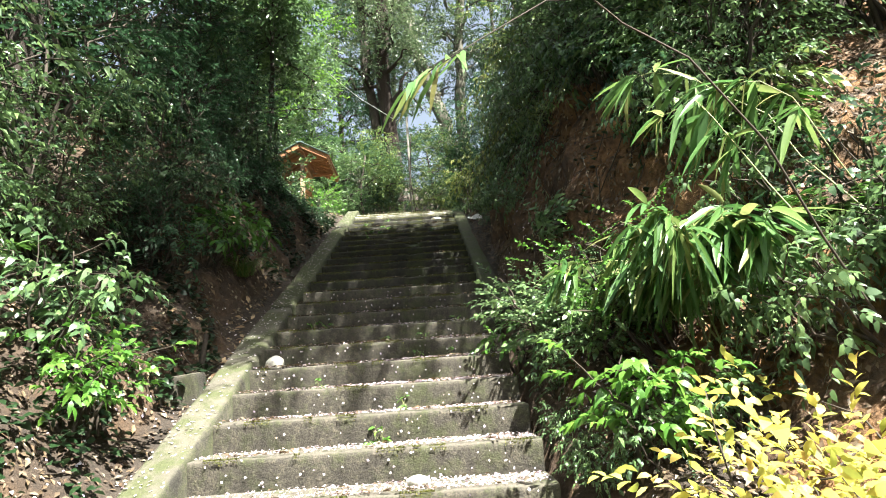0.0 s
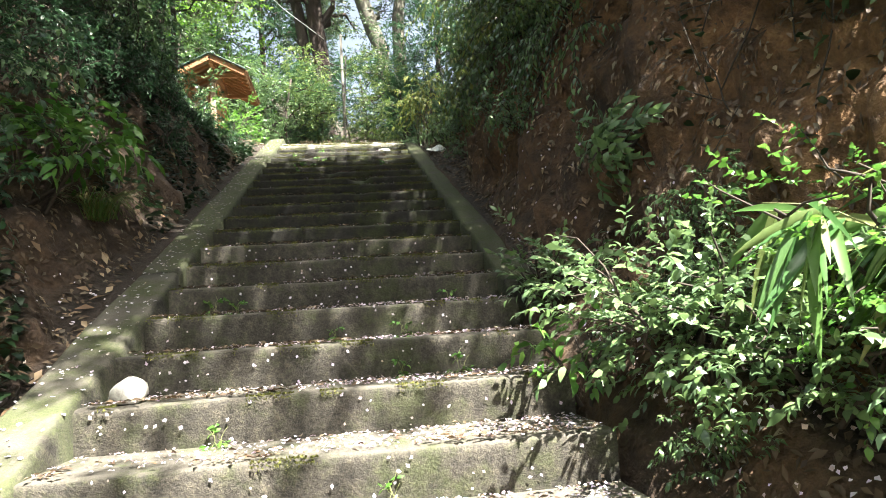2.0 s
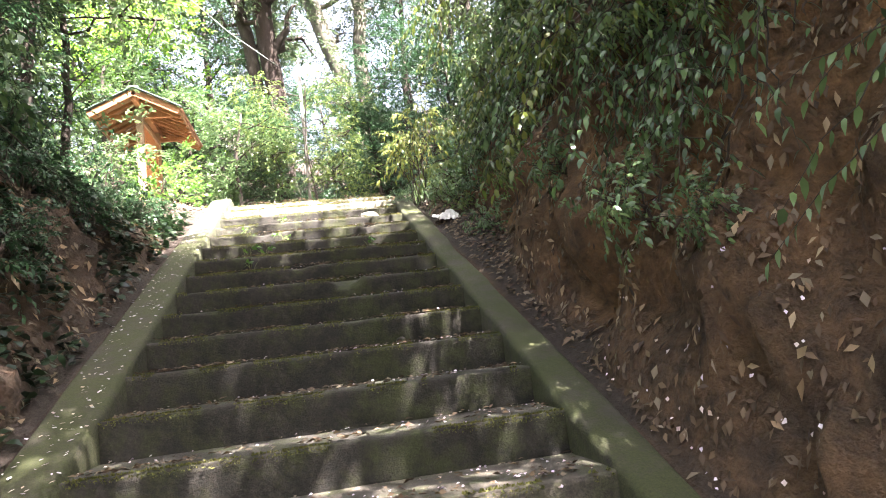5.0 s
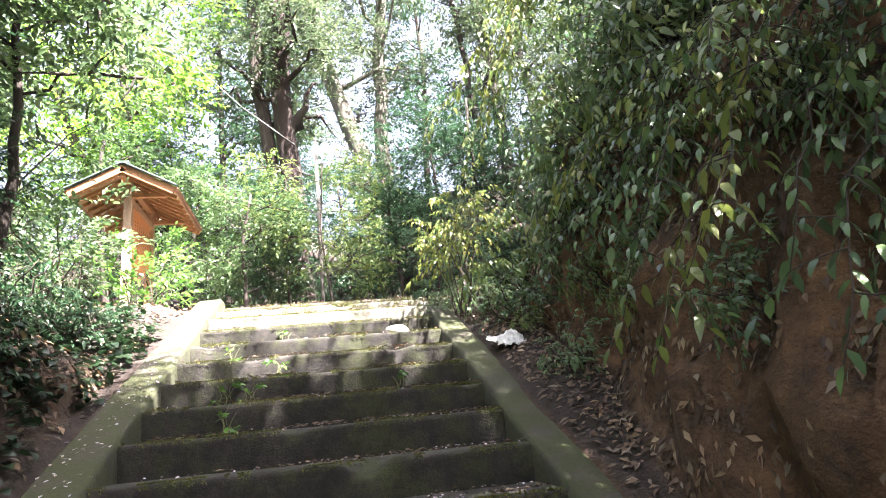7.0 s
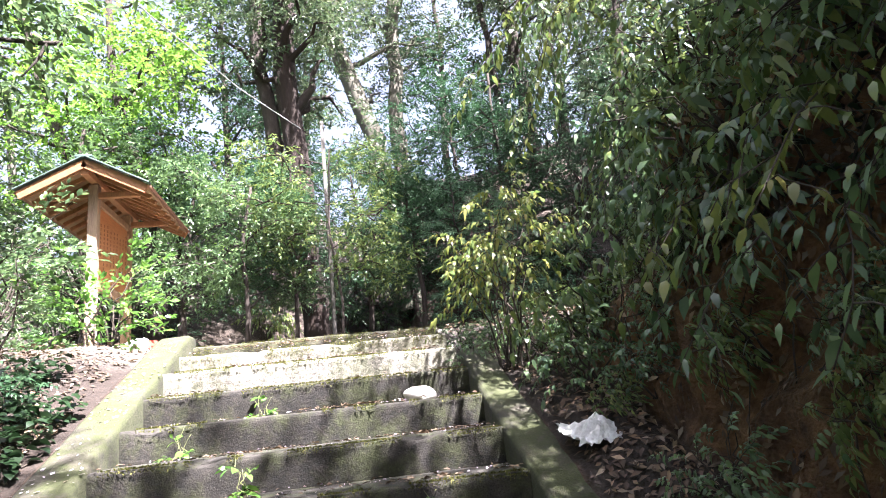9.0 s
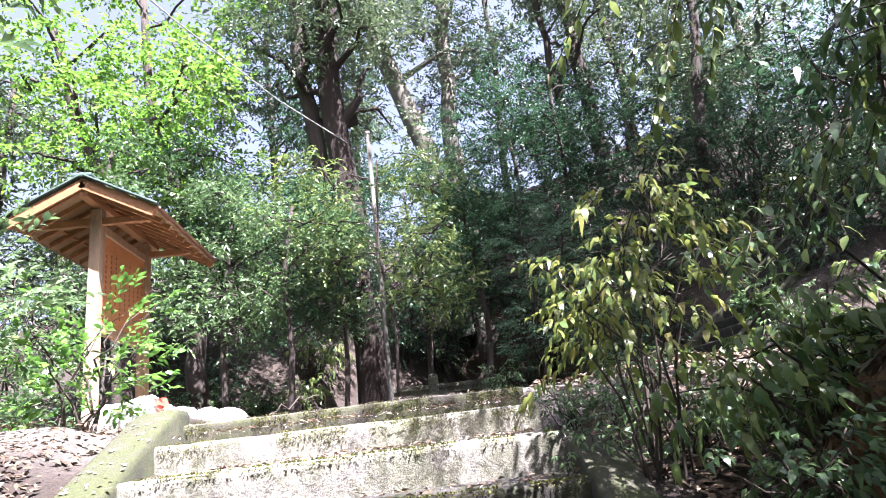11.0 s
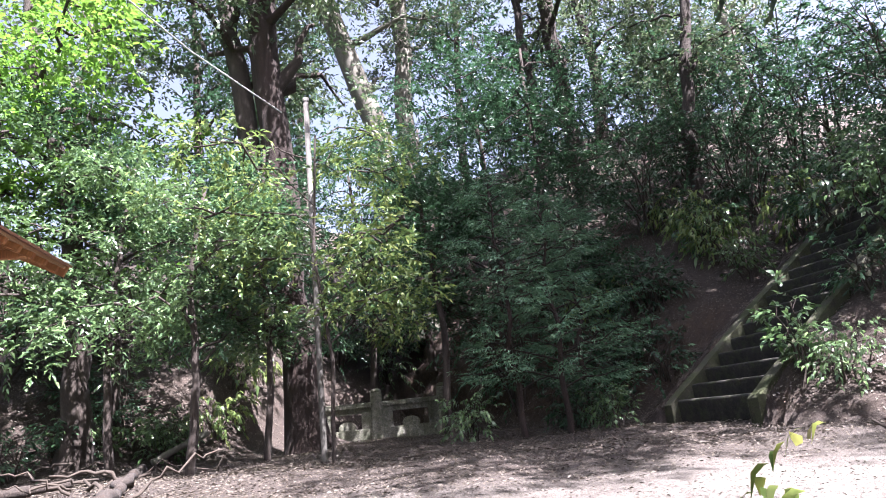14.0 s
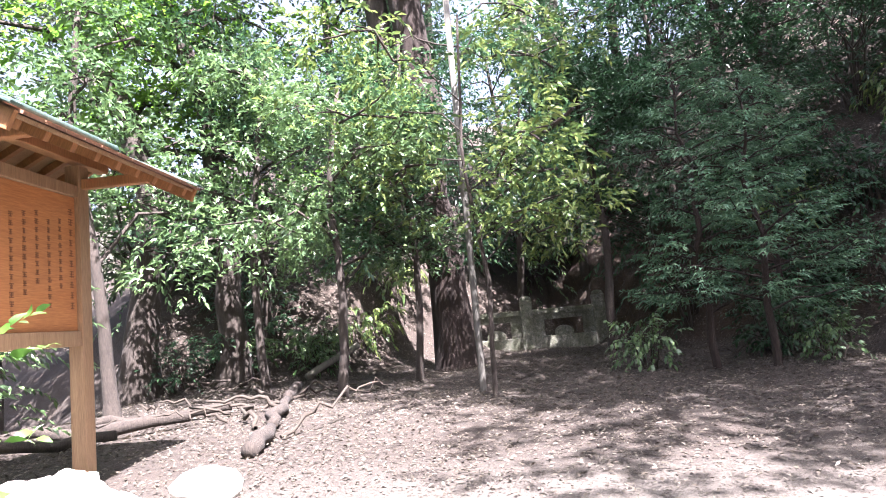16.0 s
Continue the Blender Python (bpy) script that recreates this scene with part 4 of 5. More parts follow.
shrub(55, at(1.4, -1.0), "leafy plant with broad bright green leaves", M_LEAF_FRESH, 0.5, 0.26, 7, 80, 7, 0.07, 0.5, 0.13, 0.35)
shrub(56, at(1.62, -2.2), "low yellow green shrub in full sun", M_LEAF_YELLOW, 0.6, 0.5, 11, 330, 7, 0.055, 0.45, 0.16, 0.1)
shrub(57, at(-1.5, -0.2), "small plant with fresh lime leaves on the bank", M_LEAF_FRESH, 0.5, 0.28, 7, 80, 7, 0.065, 0.5, 0.14, 0.3)
shrub(58, at(-1.6, 2.2, 0, 1, 0, (0, 28)), "small broad leaved sapling on the bank", M_LEAF_FRESH, 0.6, 0.3, 7, 60, 7, 0.1, 0.42, 0.18, 0.3, low=0.4)
shrub(59, at(-1.9, 9.6), "pale sunlit shrub near the notice board", M_LEAF_FRESH, 0.95, 0.55, 8, 110, 8, 0.08, 0.42, 0.2, 0.1)
shrub(60, at(-2.6, 9.0), "pale sunlit sapling near the notice board", M_LEAF, 1.5, 0.7, 8, 150, 8, 0.085, 0.42, 0.24, 0.1)
shrub(61, at(-2.75, 10.7), "low green bush at the foot of the notice board", M_LEAF, 0.35, 0.3, 7, 60, 7, 0.08, 0.45, 0.15, 0.15)
shrub(62, at(4.95, 12.9), "small leafy sapling at the foot of the far steps", M_LEAF, 0.95, 0.3, 6, 60, 7, 0.09, 0.42, 0.16, 0.2)
tree(63, at(0.2, 14.3), "small spreading tree with olive and green leaves", M_LEAF_OLIVE, M_BARK, [(0, 0, -0.1), (0.05, 0, 1.2), (-0.1, 0, 2.4), (0.0, 0, 3.9)], 0.028, 0.012, 9, 4, 20, 7, 0.085, 0.42, 1.5, 0.3, 0.55, up=0.15, roots=False)
tree(64, at(-1.5, 15.2), "small spreading tree with bright sunlit leaves", M_LEAF, M_BARK, [(0, 0, -0.1), (0.1, 0, 1.2), (0.0, 0, 2.3), (0.2, 0, 3.6)], 0.06, 0.025, 11, 4, 26, 7, 0.085, 0.42, 1.6, 0.32, 0.55, up=0.1, roots=False)
tree(76, at(-0.7, 15.9), "small spreading dark leaved tree before the big trunk", M_LEAF_DARK_SHADE, M_BARK, [(0, 0, -0.1), (0.1, 0, 1.3), (0.0, 0, 2.6), (0.1, 0, 4.4)], 0.05, 0.02, 12, 4, 26, 7, 0.085, 0.42, 1.3, 0.4, 0.55, up=0.1, roots=False)
tree(65, at(-2.6, 15.9), "small spreading tree with glossy leaves", M_LEAF, M_BARK, [(0, 0, -0.1), (-0.1, 0, 1.4), (0.0, 0, 2.8), (0.2, 0, 4.2)], 0.06, 0.025, 11, 4, 26, 7, 0.09, 0.42, 1.6, 0.3, 0.6, up=0.1, roots=False)
tree(66, at(1.9, 17.2), "small dark evergreen tree before the stone fence", M_LEAF_DARK_SHADE, M_BARK, [(0, 0, -0.1), (0.1, 0, 1.5), (0.0, 0, 3.0), (-0.2, 0, 4.6)], 0.07, 0.025, 12, 4, 26, 7, 0.09, 0.42, 1.6, 0.36, 0.6, up=0.1, roots=False)
mid = tree(67, at(0.9, 21.2), "dense evergreen thicket tree behind the clearing", M_LEAF_DARK_SHADE, M_BARK, [(0, 0, -0.1), (0.1, 0, 1.7), (0.0, 0, 3.6), (-0.2, 0, 5.6)], 0.09, 0.03, 14, 4, 26, 7, 0.1, 0.42, 1.9, 0.3, 0.7, group="thicket trees", up=0.12, roots=False)
for x, y, rz, s in ((3.3, 18.3, 50, 1.0), (-1.3, 20.9, 150, 0.95), (4.6, 19.0, 250, 1.0), (-3.2, 17.6, 330, 0.9), (2.3, 21.4, 200, 1.05)):
    copy_thing(mid, at(x, y, rz, s))


# -- conifer saplings --
def conifer(seed, m, label, height, radius):
    rng = np.random.default_rng(seed)
    t = thing("conifer_sapling", m, label, "tree", "conifer saplings")
    trunk = bend(rng, (0, 0, -0.1), (rng.normal(0, 0.1), rng.normal(0, 0.1), height), 10, 0.02)
    tubes = [tube(trunk, np.linspace(0.045, 0.008, 10), 7)]
    P, D = [], []
    for k in range(38):
        f = 0.2 + 0.8 * (k / 38) ** 0.9
        i = min(8, int(f * 9))
        p = trunk[i] + (trunk[i + 1] - trunk[i]) * (f * 9 - i)
        a = k * 2.4 + rng.uniform(-0.4, 0.4)
        ll = radius * (1.1 - 0.75 * f) * rng.uniform(0.4, 1.2)
        d = unit(np.array([math.cos(a), math.sin(a), 0.15]))
        e = p + d * ll
        lp = bend(rng, p, e, 5, 0.05, 0.06)
        part("branch", mesh_np("branch", *tube(lp, np.linspace(0.012, 0.003, 5), 4), [], True), M_BARK_RED, t)
        m_ = int(5 + 21 * ll)
        g = rng.uniform(0.25, 1.0, m_)
        q = p + (e - p) * g[:, None] + rng.normal(0, 0.06, (m_, 3)) * np.array([1, 1, 0.6])
        sd = np.array([-d[1], d[0], 0.0])
        dd = unit(d + sd * rng.uniform(-1.0, 1.0, (m_, 1)) + np.array([0, 0, 0.05]) + rng.normal(0, 0.15, (m_, 3)))
        P.append(q)
        D.append(dd)
    V, F = join(tubes)
    part("trunk", mesh_np("trunk", V, F, [], True), M_BARK_RED, t)
    V, F = twig_leaves(rng, np.concatenate(P), np.concatenate(D), 0.16, 9, 0.06, 0.28, True, 0.25, 1.2, 0.05)
    part("crown", mesh_np("crown", V, F), M_CONIFER, t)
    return t


conifer(71, at(2.98, 14.5), "young blue green conifer with slim reddish trunk", 3.0, 1.25)
conifer(72, at(2.5, 14.75), "young blue green conifer with slim reddish trunk", 3.3, 1.3)
conifer(73, at(3.9, 16.0), "young blue green conifer at the edge of the hill", 3.4, 1.3)


# -- bamboo grass with long drooping leaves --
def bamboo(seed, m, label, canes, height, reach):
    rng = np.random.default_rng(seed)
    t = thing("bamboo_grass", m, label, "bamboo")
    allP, allD = [], []
    for c in range(canes):
        a = rng.uniform(1.6, 4.7)
        r = reach * rng.uniform(0.4, 1.0)
        end = np.array([math.cos(a) * r, math.sin(a) * r, height * rng.uniform(0.55, 1.0)])
        path = bend(rng, (rng.normal(0, 0.12), rng.normal(0, 0.12), -0.1), end, 8, 0.02, 0.25 * height)
        part("cane", mesh_np("cane", *tube(path, np.linspace(0.005, 0.0015, 8), 6), [], True), M_STALK, t)
        for k in range(9):
            f = rng.uniform(0.4, 1.0)
            i = min(6, int(f * 7))
            p = path[i] + (path[i + 1] - path[i]) * (f * 7 - i)
            base = unit(np.array([math.cos(a), math.sin(a), 0]) + rng.normal(0, 0.7, 3) * np.array([1, 1, 0.3]))
            for j in range(4):
                allP.append(p + rng.normal(0, 0.012, 3))
                allD.append(unit(base + rng.normal(0, 0.45, 3) + np.array([0, 0, rng.uniform(-1.6, -0.1)])))
    P, D = np.array(allP), np.array(allD)
    n = len(P)
    L = rng.uniform(0.15, 0.31, n)[:, None]
    S = unit(np.cross(D, unit(np.array([0, 0, 1.0]) + rng.normal(0, 0.5, (n, 3)))))
    N = np.cross(S, D)
    W = L * 0.075
    rows = []
    for f, w in ((0.0, 0.05), (0.12, 0.8), (0.35, 1.0), (0.65, 0.8), (0.85, 0.42), (1.0, 0.02)):
        c = P + D * L * f - np.array([0, 0, 1.0]) * L * 0.28 * f * f
        rows += [c - S * W * w + N * W * w * 0.35, c, c + S * W * w + N * W * w * 0.35]
    V = np.stack(rows, 1).reshape(-1, 3)
    F = []
    base_i = np.arange(n)[:, None] * 18
    for k in range(5):
        o = 3 * k
        for u in (0, 1):
            F.append(base_i + np.array([o + u, o + u + 1, o + u + 4]))
            F.append(base_i + np.array([o + u, o + u + 4, o + u + 3]))
    part("foliage", mesh_np("foliage", V, np.concatenate(F), [], True), M_LEAF_BAMBOO, t)
    return t


bamboo(81, at(2.0, -0.6), "tall bamboo grass with long drooping green leaves on the bank", 30, 0.6, 0.9)
bamboo(82, at(2.4, -1.3, 20), "bamboo grass arching over from the bank", 5, 1.5, 1.2)


# -- ferns, ivy, grass tufts --
def fern(seed, m, fronds=7, length=0.5):
    rng = np.random.default_rng(seed)
    t = thing("fern", m, "green fern with feathery fronds growing from the bank", "fern", "ferns on the bank")
    for k in range(fronds):
        a = 2 * np.pi * k / fronds + rng.uniform(-0.3, 0.3)
        L = length * rng.uniform(0.75, 1.1)
        path = bend(rng, (0, 0, -0.03), (math.cos(a) * L * 0.8, math.sin(a) * L * 0.8, L * 0.25), 9, 0.01, L * 0.3)
        fr = part("frond", mesh_np("frond", *tube(path, np.linspace(0.004, 0.0015, 9), 4), [], True), M_STALK, t)
        g = np.linspace(0.15, 0.98, 22)
        c = np.stack([np.interp(g, np.linspace(0, 1, 9), path[:, i]) for i in range(3)], 1)
        sd = np.array([-math.sin(a), math.cos(a), 0.0])
        fw = np.array([math.cos(a), math.sin(a), 0.0])
        size = L * 0.3 * np.sin(np.pi * np.clip(1.05 - g, 0, 1) ** 0.8) + 0.02
        P = np.concatenate([c, c])
        D = unit(np.concatenate([np.tile(sd + fw * 0.35, (22, 1)), np.tile(-sd + fw * 0.35, (22, 1))]) + rng.normal(0, 0.08, (44, 3)))
        V, F = leaf_arrays(rng, P, D, np.concatenate([size, size]), 0.22, 0.05, 0.15, False, 0.15)
        part("frond_blade", mesh_np("frond_blade", V, F), M_FERN, fr)
    return t


fern_a = fern(91, at(2.45, 0.9, 0, 1.0, 0.02))
for x, y, s in ((2.7, 1.5, 1.1), (2.35, 3.1, 0.8), (2.6, -0.2, 1.0), (2.5, -0.9, 0.8), (2.7, -1.5, 0.9), (2.5, 5.2, 0.8), (-2.4, 0.2, 0.8)):
    copy_thing(fern_a, at(x, y, rng.uniform(0, 360), s, 0.02))


def ivy(seed, cx, cy, rx, ry, count, label):
    """Ground-hugging ivy over a patch of bank."""
    rng = np.random.default_rng(seed)
    z0 = lz(cx, cy)
    t = thing("ivy", pose(cx, cy, z0), label, "ivy")
    a, r = rng.uniform(0, 2 * np.pi, count), np.sqrt(rng.uniform(0, 1, count))
    x, y = cx + rx * r * np.cos(a), cy + ry * r * np.sin(a)
    keep = np.array([p < -1.14 or p > 1.25 for p in x]) & np.array([noise.noise(Vector((p * 3.5, w * 3.5, seed))) > -0.12 for p, w in zip(x, y)])
    x, y = x[keep], y[keep]
    z = land(x, y) + rng.uniform(0.02, 0.16, len(x))
    P = np.stack([x - cx, y - cy, z - z0], 1)
    D = unit(rng.normal(0, 1, P.shape) * np.array([1, 1, 0.25]) + np.array([0.25, -0.4, -0.1]))
    V, F = leaf_arrays(rng, P, D, rng.uniform(0.035, 0.075, len(P)), 0.75, 0.12, 0.25, False, 0.35)
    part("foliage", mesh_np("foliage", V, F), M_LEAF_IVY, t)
    vines = []
    for k in range(10):
        i = rng.integers(0, len(P), 4)
        b = P[i[0]]
        e = b + rng.normal(0, 0.18, 3) * np.array([1, 1, 0])
        pts = bend(rng, b, e, 6, 0.08)
        pts[:, 2] = land(pts[:, 0] + cx, pts[:, 1] + cy) - z0 + 0.012
        vines.append(tube(pts, np.full(6, 0.004), 4))
    part("creeper", mesh_np("creeper", *join(vines), [], True), M_TWIG, t)
    return t


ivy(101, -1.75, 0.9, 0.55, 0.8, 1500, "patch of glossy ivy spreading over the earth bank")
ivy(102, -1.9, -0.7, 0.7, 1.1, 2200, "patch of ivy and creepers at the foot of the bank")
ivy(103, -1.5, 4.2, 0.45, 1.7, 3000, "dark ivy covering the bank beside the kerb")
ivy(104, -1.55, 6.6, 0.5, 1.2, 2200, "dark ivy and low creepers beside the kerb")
ivy(105, 2.2, 4.0, 0.4, 1.1, 300, "creepers hanging on the clay bank")
ivy(106, 2.15, 6.2, 0.4, 0.9, 300, "creepers hanging on the clay bank")
ivy(107, 2.1, 0.9, 0.4, 0.8, 260, "creepers on the earth bank")


def tuft(seed, m, label, blades, length):
    rng = np.random.default_rng(seed)
    t = thing("grass_tuft", m, label, "grass")
    P = rng.normal(0, 0.04, (blades, 3)) * np.array([1, 1, 0])
    a = rng.uniform(0, 2 * np.pi, blades)
    L = length * rng.uniform(0.6, 1.1, blades)[:, None]
    out = np.stack([np.cos(a), np.sin(a), np.zeros(blades)], 1)
    S = np.stack([-np.sin(a), np.cos(a), np.zeros(blades)], 1) * 0.0035
    rows = []
    for f, w in ((0, 1), (0.35, 0.9), (0.7, 0.65), (1.0, 0.05)):
        c = P + out * L * 0.75 * f ** 1.6 + np.array([0, 0, 1.0]) * L * (f * 0.85 - 0.75 * f * f * f)
        rows += [c - S * w, c + S * w]
    V = np.stack(rows, 1).reshape(-1, 3)
    b = np.arange(blades)[:, None] * 8
    F = np.concatenate([b + np.array(q) for o in (0, 2, 4) for q in ((o, o + 1, o + 3), (o, o + 3, o + 2))])
    part("foliage", mesh_np("foliage", V, F), M_LEAF_GRASS, t)
    return t


tuft(111, at(-1.4, 2.42, 0, 1, 0.0), "drooping tuft of long green grass on the bank", 150, 0.5)
tuft(112, at(1.4, 0.85), "tuft of arching green grass beside the steps", 70, 0.36)

# -- leafy branches that hang out over the steps --
def spray(seed, a, b, label, leaf_m=None, leaf=0.055, sag=0.2, twigs=5, name="hanging_branch", group="branches hanging from the bank", ratio=0.42, bare=0.3, pitch=0.5):
    """An arching branch with side twigs and drooping leaves set in two ranks."""
    rng = np.random.default_rng(seed)
    a, b = np.asarray(a, float), np.asarray(b, float)
    t = thing(name, pose(*a), label, "branch", group)
    path = bend(rng, np.zeros(3), b - a, 9, 0.02, sag)
    rows = [(path, 0.006)]
    run = unit(path[-1] - path[3])
    for k in range(twigs):
        i = 3 + k % 5
        side = unit(np.cross(run, np.array([0, 0, 1.0]))) * (1 if k % 2 else -1)
        e = path[i] + (run * 0.6 + side * rng.uniform(0.5, 1.0) + np.array([0, 0, rng.uniform(-0.5, 0.2)])) * rng.uniform(0.2, 0.42)
        rows.append((bend(rng, path[i], e, 6, 0.03, 0.04), 0.003))
    for k, (p, r) in enumerate(rows):
        part("twig" if k else "stem", mesh_np("twig" if k else "stem", *tube(p, np.linspace(r, r * 0.3, len(p)), 5), [], True), M_TWIG, t)
    P, D = [], []
    for p, r in rows:
        n = max(6, int(np.linalg.norm(p[-1] - p[0]) * (1 - bare) / (leaf * pitch)))
        g = np.linspace(bare if r > 0.005 else 0.1, 1.0, n)
        c = np.stack([np.interp(g, np.linspace(0, 1, len(p)), p[:, i]) for i in range(3)], 1)
        run_ = unit(p[-1] - p[0])
        sd = unit(np.cross(run_, np.array([0, 0, 1.0])))
        sgn = np.where(np.arange(n) % 2 == 0, 1.0, -1.0)[:, None]
        P.append(c)
        D.append(unit(sd * sgn * 0.75 + run_ * 0.45 + np.array([0, 0, -0.75]) + rng.normal(0, 0.22, (n, 3))))
    P, D = np.concatenate(P), np.concatenate(D)
    V, F = leaf_arrays(rng, P, D, leaf * rng.uniform(0.75, 1.3, len(P)), ratio, 0.2, 0.25, False, 0.35)
    part("foliage", mesh_np("foliage", V, F), leaf_m or M_LEAF, t)
    return t


SPRAYS = [(2.0, 4.2, 1.06, 3.92, 2.5, 1), (2.05, 4.0, 1.08, 3.72, 2.68, 1), (1.95, 4.5, 1.12, 4.2, 2.72, 0), (2.0, 4.3, 1.14, 4.05, 2.9, 0), (1.95, 3.8, 1.3, 3.6, 2.66, 0), (1.9, 3.6, 1.22, 3.42, 2.4, 0),
          (2.0, 5.4, 1.22, 5.3, 3.1, 0), (2.05, 5.8, 1.35, 5.7, 3.4, 1), (2.0, 5.0, 1.3, 4.8, 3.05, 0), (1.95, 3.0, 1.5, 2.9, 2.4, 0), (2.2, 6.2, 1.35, 6.1, 3.75, 0), (2.1, 5.2, 1.25, 4.9, 3.4, 1), (2.1, 4.6, 1.3, 4.4, 3.2, 0), (2.2, 3.4, 1.4, 3.3, 3.0, 0)]
for k, (x0, y0, x1, y1, z1, am) in enumerate(SPRAYS):
    spray(600 + k, (x0, y0, lz(x0, y0) + 0.03), (x1, y1, z1), ("glossy green leafy branch hanging out from the bank", "branch with drooping amber tinged leaves hanging from the bank")[am], (M_LEAF, M_LEAF_AMBER)[am], 0.062 if am else 0.056, 0.14, 7)
rs = np.random.default_rng(17)
for k in range(48):
    y0 = rs.uniform(1.5, 6.9)
    x0 = rs.uniform(1.95, 2.3)
    z0 = lz(x0, y0)
    spray(700 + k, (x0, y0, z0 - 0.02), (rs.uniform(1.25, 1.75), y0 + rs.uniform(-0.4, 0.2), z0 + rs.uniform(-0.7, 0.8)), "glossy green leafy branch hanging out from the bank", (M_LEAF, M_LEAF, M_LEAF_OLIVE)[k % 3], 0.05, 0.25, 8)
for k in range(9):
    y0 = rs.uniform(1.9, 3.6)
    x0 = rs.uniform(1.85, 2.05)
    z0 = lz(x0, y0)
    spray(760 + k, (x0, y0, z0 - 0.02), (x0 - rs.uniform(0.3, 0.5), y0 + rs.uniform(-0.4, 0.1), z0 - rs.uniform(0.4, 1.1)), "dark green leafy branch trailing down the clay bank", M_LEAF, 0.05, 0.2, 8)
for k, (x1, y1, z1) in enumerate(((1.0, 6.95, 4.72), (1.15, 6.6, 4.95), (1.3, 6.95, 4.45), (1.3, 6.2, 4.6), (1.5, 6.7, 4.8), (1.45, 6.0, 4.9), (1.4, 7.2, 4.85), (1.55, 7.4, 4.7), (1.7, 7.2, 4.75))):
    spray(640 + k, (2.38, 6.6, lz(2.45, 6.5) + 1.5 + 0.15 * k), (x1, y1, z1), "thin branch with drooping olive leaves arching over the steps", M_LEAF_AMBER if k % 2 else M_LEAF_OLIVE, 0.06, 0.1, 7)
spray(660, (2.2, -1.5, lz(2.2, -1.5)), (0.44, -2.1, 1.02), "bamboo cane with long pale leaves arching overhead", M_LEAF_BAMBOO, 0.15, 0.8, 0, "bamboo_cane", "", 0.13, 0.9, 0.08)

# -- weeds in the joints of the steps --
weed_a = shrub(121, pose(0.12, -1 * T + 0.02 + T - 0.03, -1 * R + 0.0), "small green weed sprouting from a step joint", M_LEAF_FRESH, 0.14, 0.07, 4, 10, 5, 0.04, 0.5, 0.05, 0.2, "weed", "weed", "weeds in the steps", M_STALK, 0.002, False, 0.2)
for x, n, s in ((0.25, 0, 0.9), (-0.35, 1, 0.8), (-0.62, 4, 1.0), (-0.5, 4, 0.8), (0.35, 2, 0.8), (0.62, 2, 0.9), (0.05, 3, 0.7), (0.4, 3, 0.8), (-0.5, 15, 1.4), (-0.36, 15, 1.2), (-0.42, 14, 1.3), (-0.2, 16, 1.3), (0.55, 15, 1.2), (-0.55, 17, 1.3), (-0.2, 18, 1.2), (0.7, 4, 0.8)):
    copy_thing(weed_a, pose(x, n * T + T - 0.04, n * R, 0, 0, rng.uniform(0, 360)) @ Matrix.Scale(s, 4))


# -- bare vines and dead twigs on the banks --
def vine(seed, a, b, sag, r, label):
    rg = np.random.default_rng(seed)
    p = bend(rg, a, b, 12, 0.05, sag)
    t = thing("vine", pose(*p[0]), label, "vine", "bare vines on the banks")
    part("strand", mesh_np("strand", *tube(p - p[0], np.linspace(r, r * 0.4, 12), 5), [], True), M_TWIG, t)


for k in range(18):
    y = rb2.uniform(0.5, 7.6)
    x0 = rb2.uniform(2.2, 2.9)
    x1 = x0 - rb2.uniform(0.3, 0.8)
    y1 = y + rb2.uniform(-0.6, 0.6)
    vine(300 + k, (x0, y, lz(x0, y) + 0.05), (max(1.5, x1), y1, lz(max(1.5, x1), y1) + 0.03), 0.12, rb2.uniform(0.004, 0.009), "thin bare vine hanging over the clay bank")
for k in range(46):     # roots laid bare on the cut face
    y = rb2.uniform(2.4, 7.2)
    x0 = rb2.uniform(1.75, 2.2)
    x1 = x0 - rb2.uniform(0.15, 0.4)
    y1 = y + rb2.uniform(-0.25, 0.25)
    vine(400 + k, (x0, y, lz(x0, y) + 0.08), (max(1.42, x1), y1, lz(max(1.42, x1), y1) + 0.03), 0.1, rb2.uniform(0.003, 0.008), "thin bare root hanging down the clay bank")
for k in range(14):
    y = rb2.uniform(-2.2, 4.5)
    x0 = -rb2.uniform(2.0, 2.9)
    x1 = x0 + rb2.uniform(0.3, 0.9)
    vine(330 + k, (x0, y, lz(x0, y) + 0.05), (x1, y + rb2.uniform(-0.5, 0.5), lz(x1, y) + rb2.uniform(0.3, 0.8)), 0.15, rb2.uniform(0.004, 0.01), "thin dead branch leaning out of the bank")


for k in range(13):     # brushwood lying at the edge of the clearing
    x0, y0 = rb2.uniform(-3.6, -0.9), rb2.uniform(13.0, 16.0)
    a, ln = rb2.uniform(0, 2 * math.pi), rb2.uniform(0.6, 1.8)
    x1, y1 = x0 + math.cos(a) * ln, y0 + math.sin(a) * ln * 0.5
    vine(500 + k, (x0, y0, lz(x0, y0) + 0.02), (x1, y1, lz(x1, y1) + rb2.uniform(0.02, 0.3)), 0.05, rb2.uniform(0.008, 0.03), "dead branch lying among dry leaves")


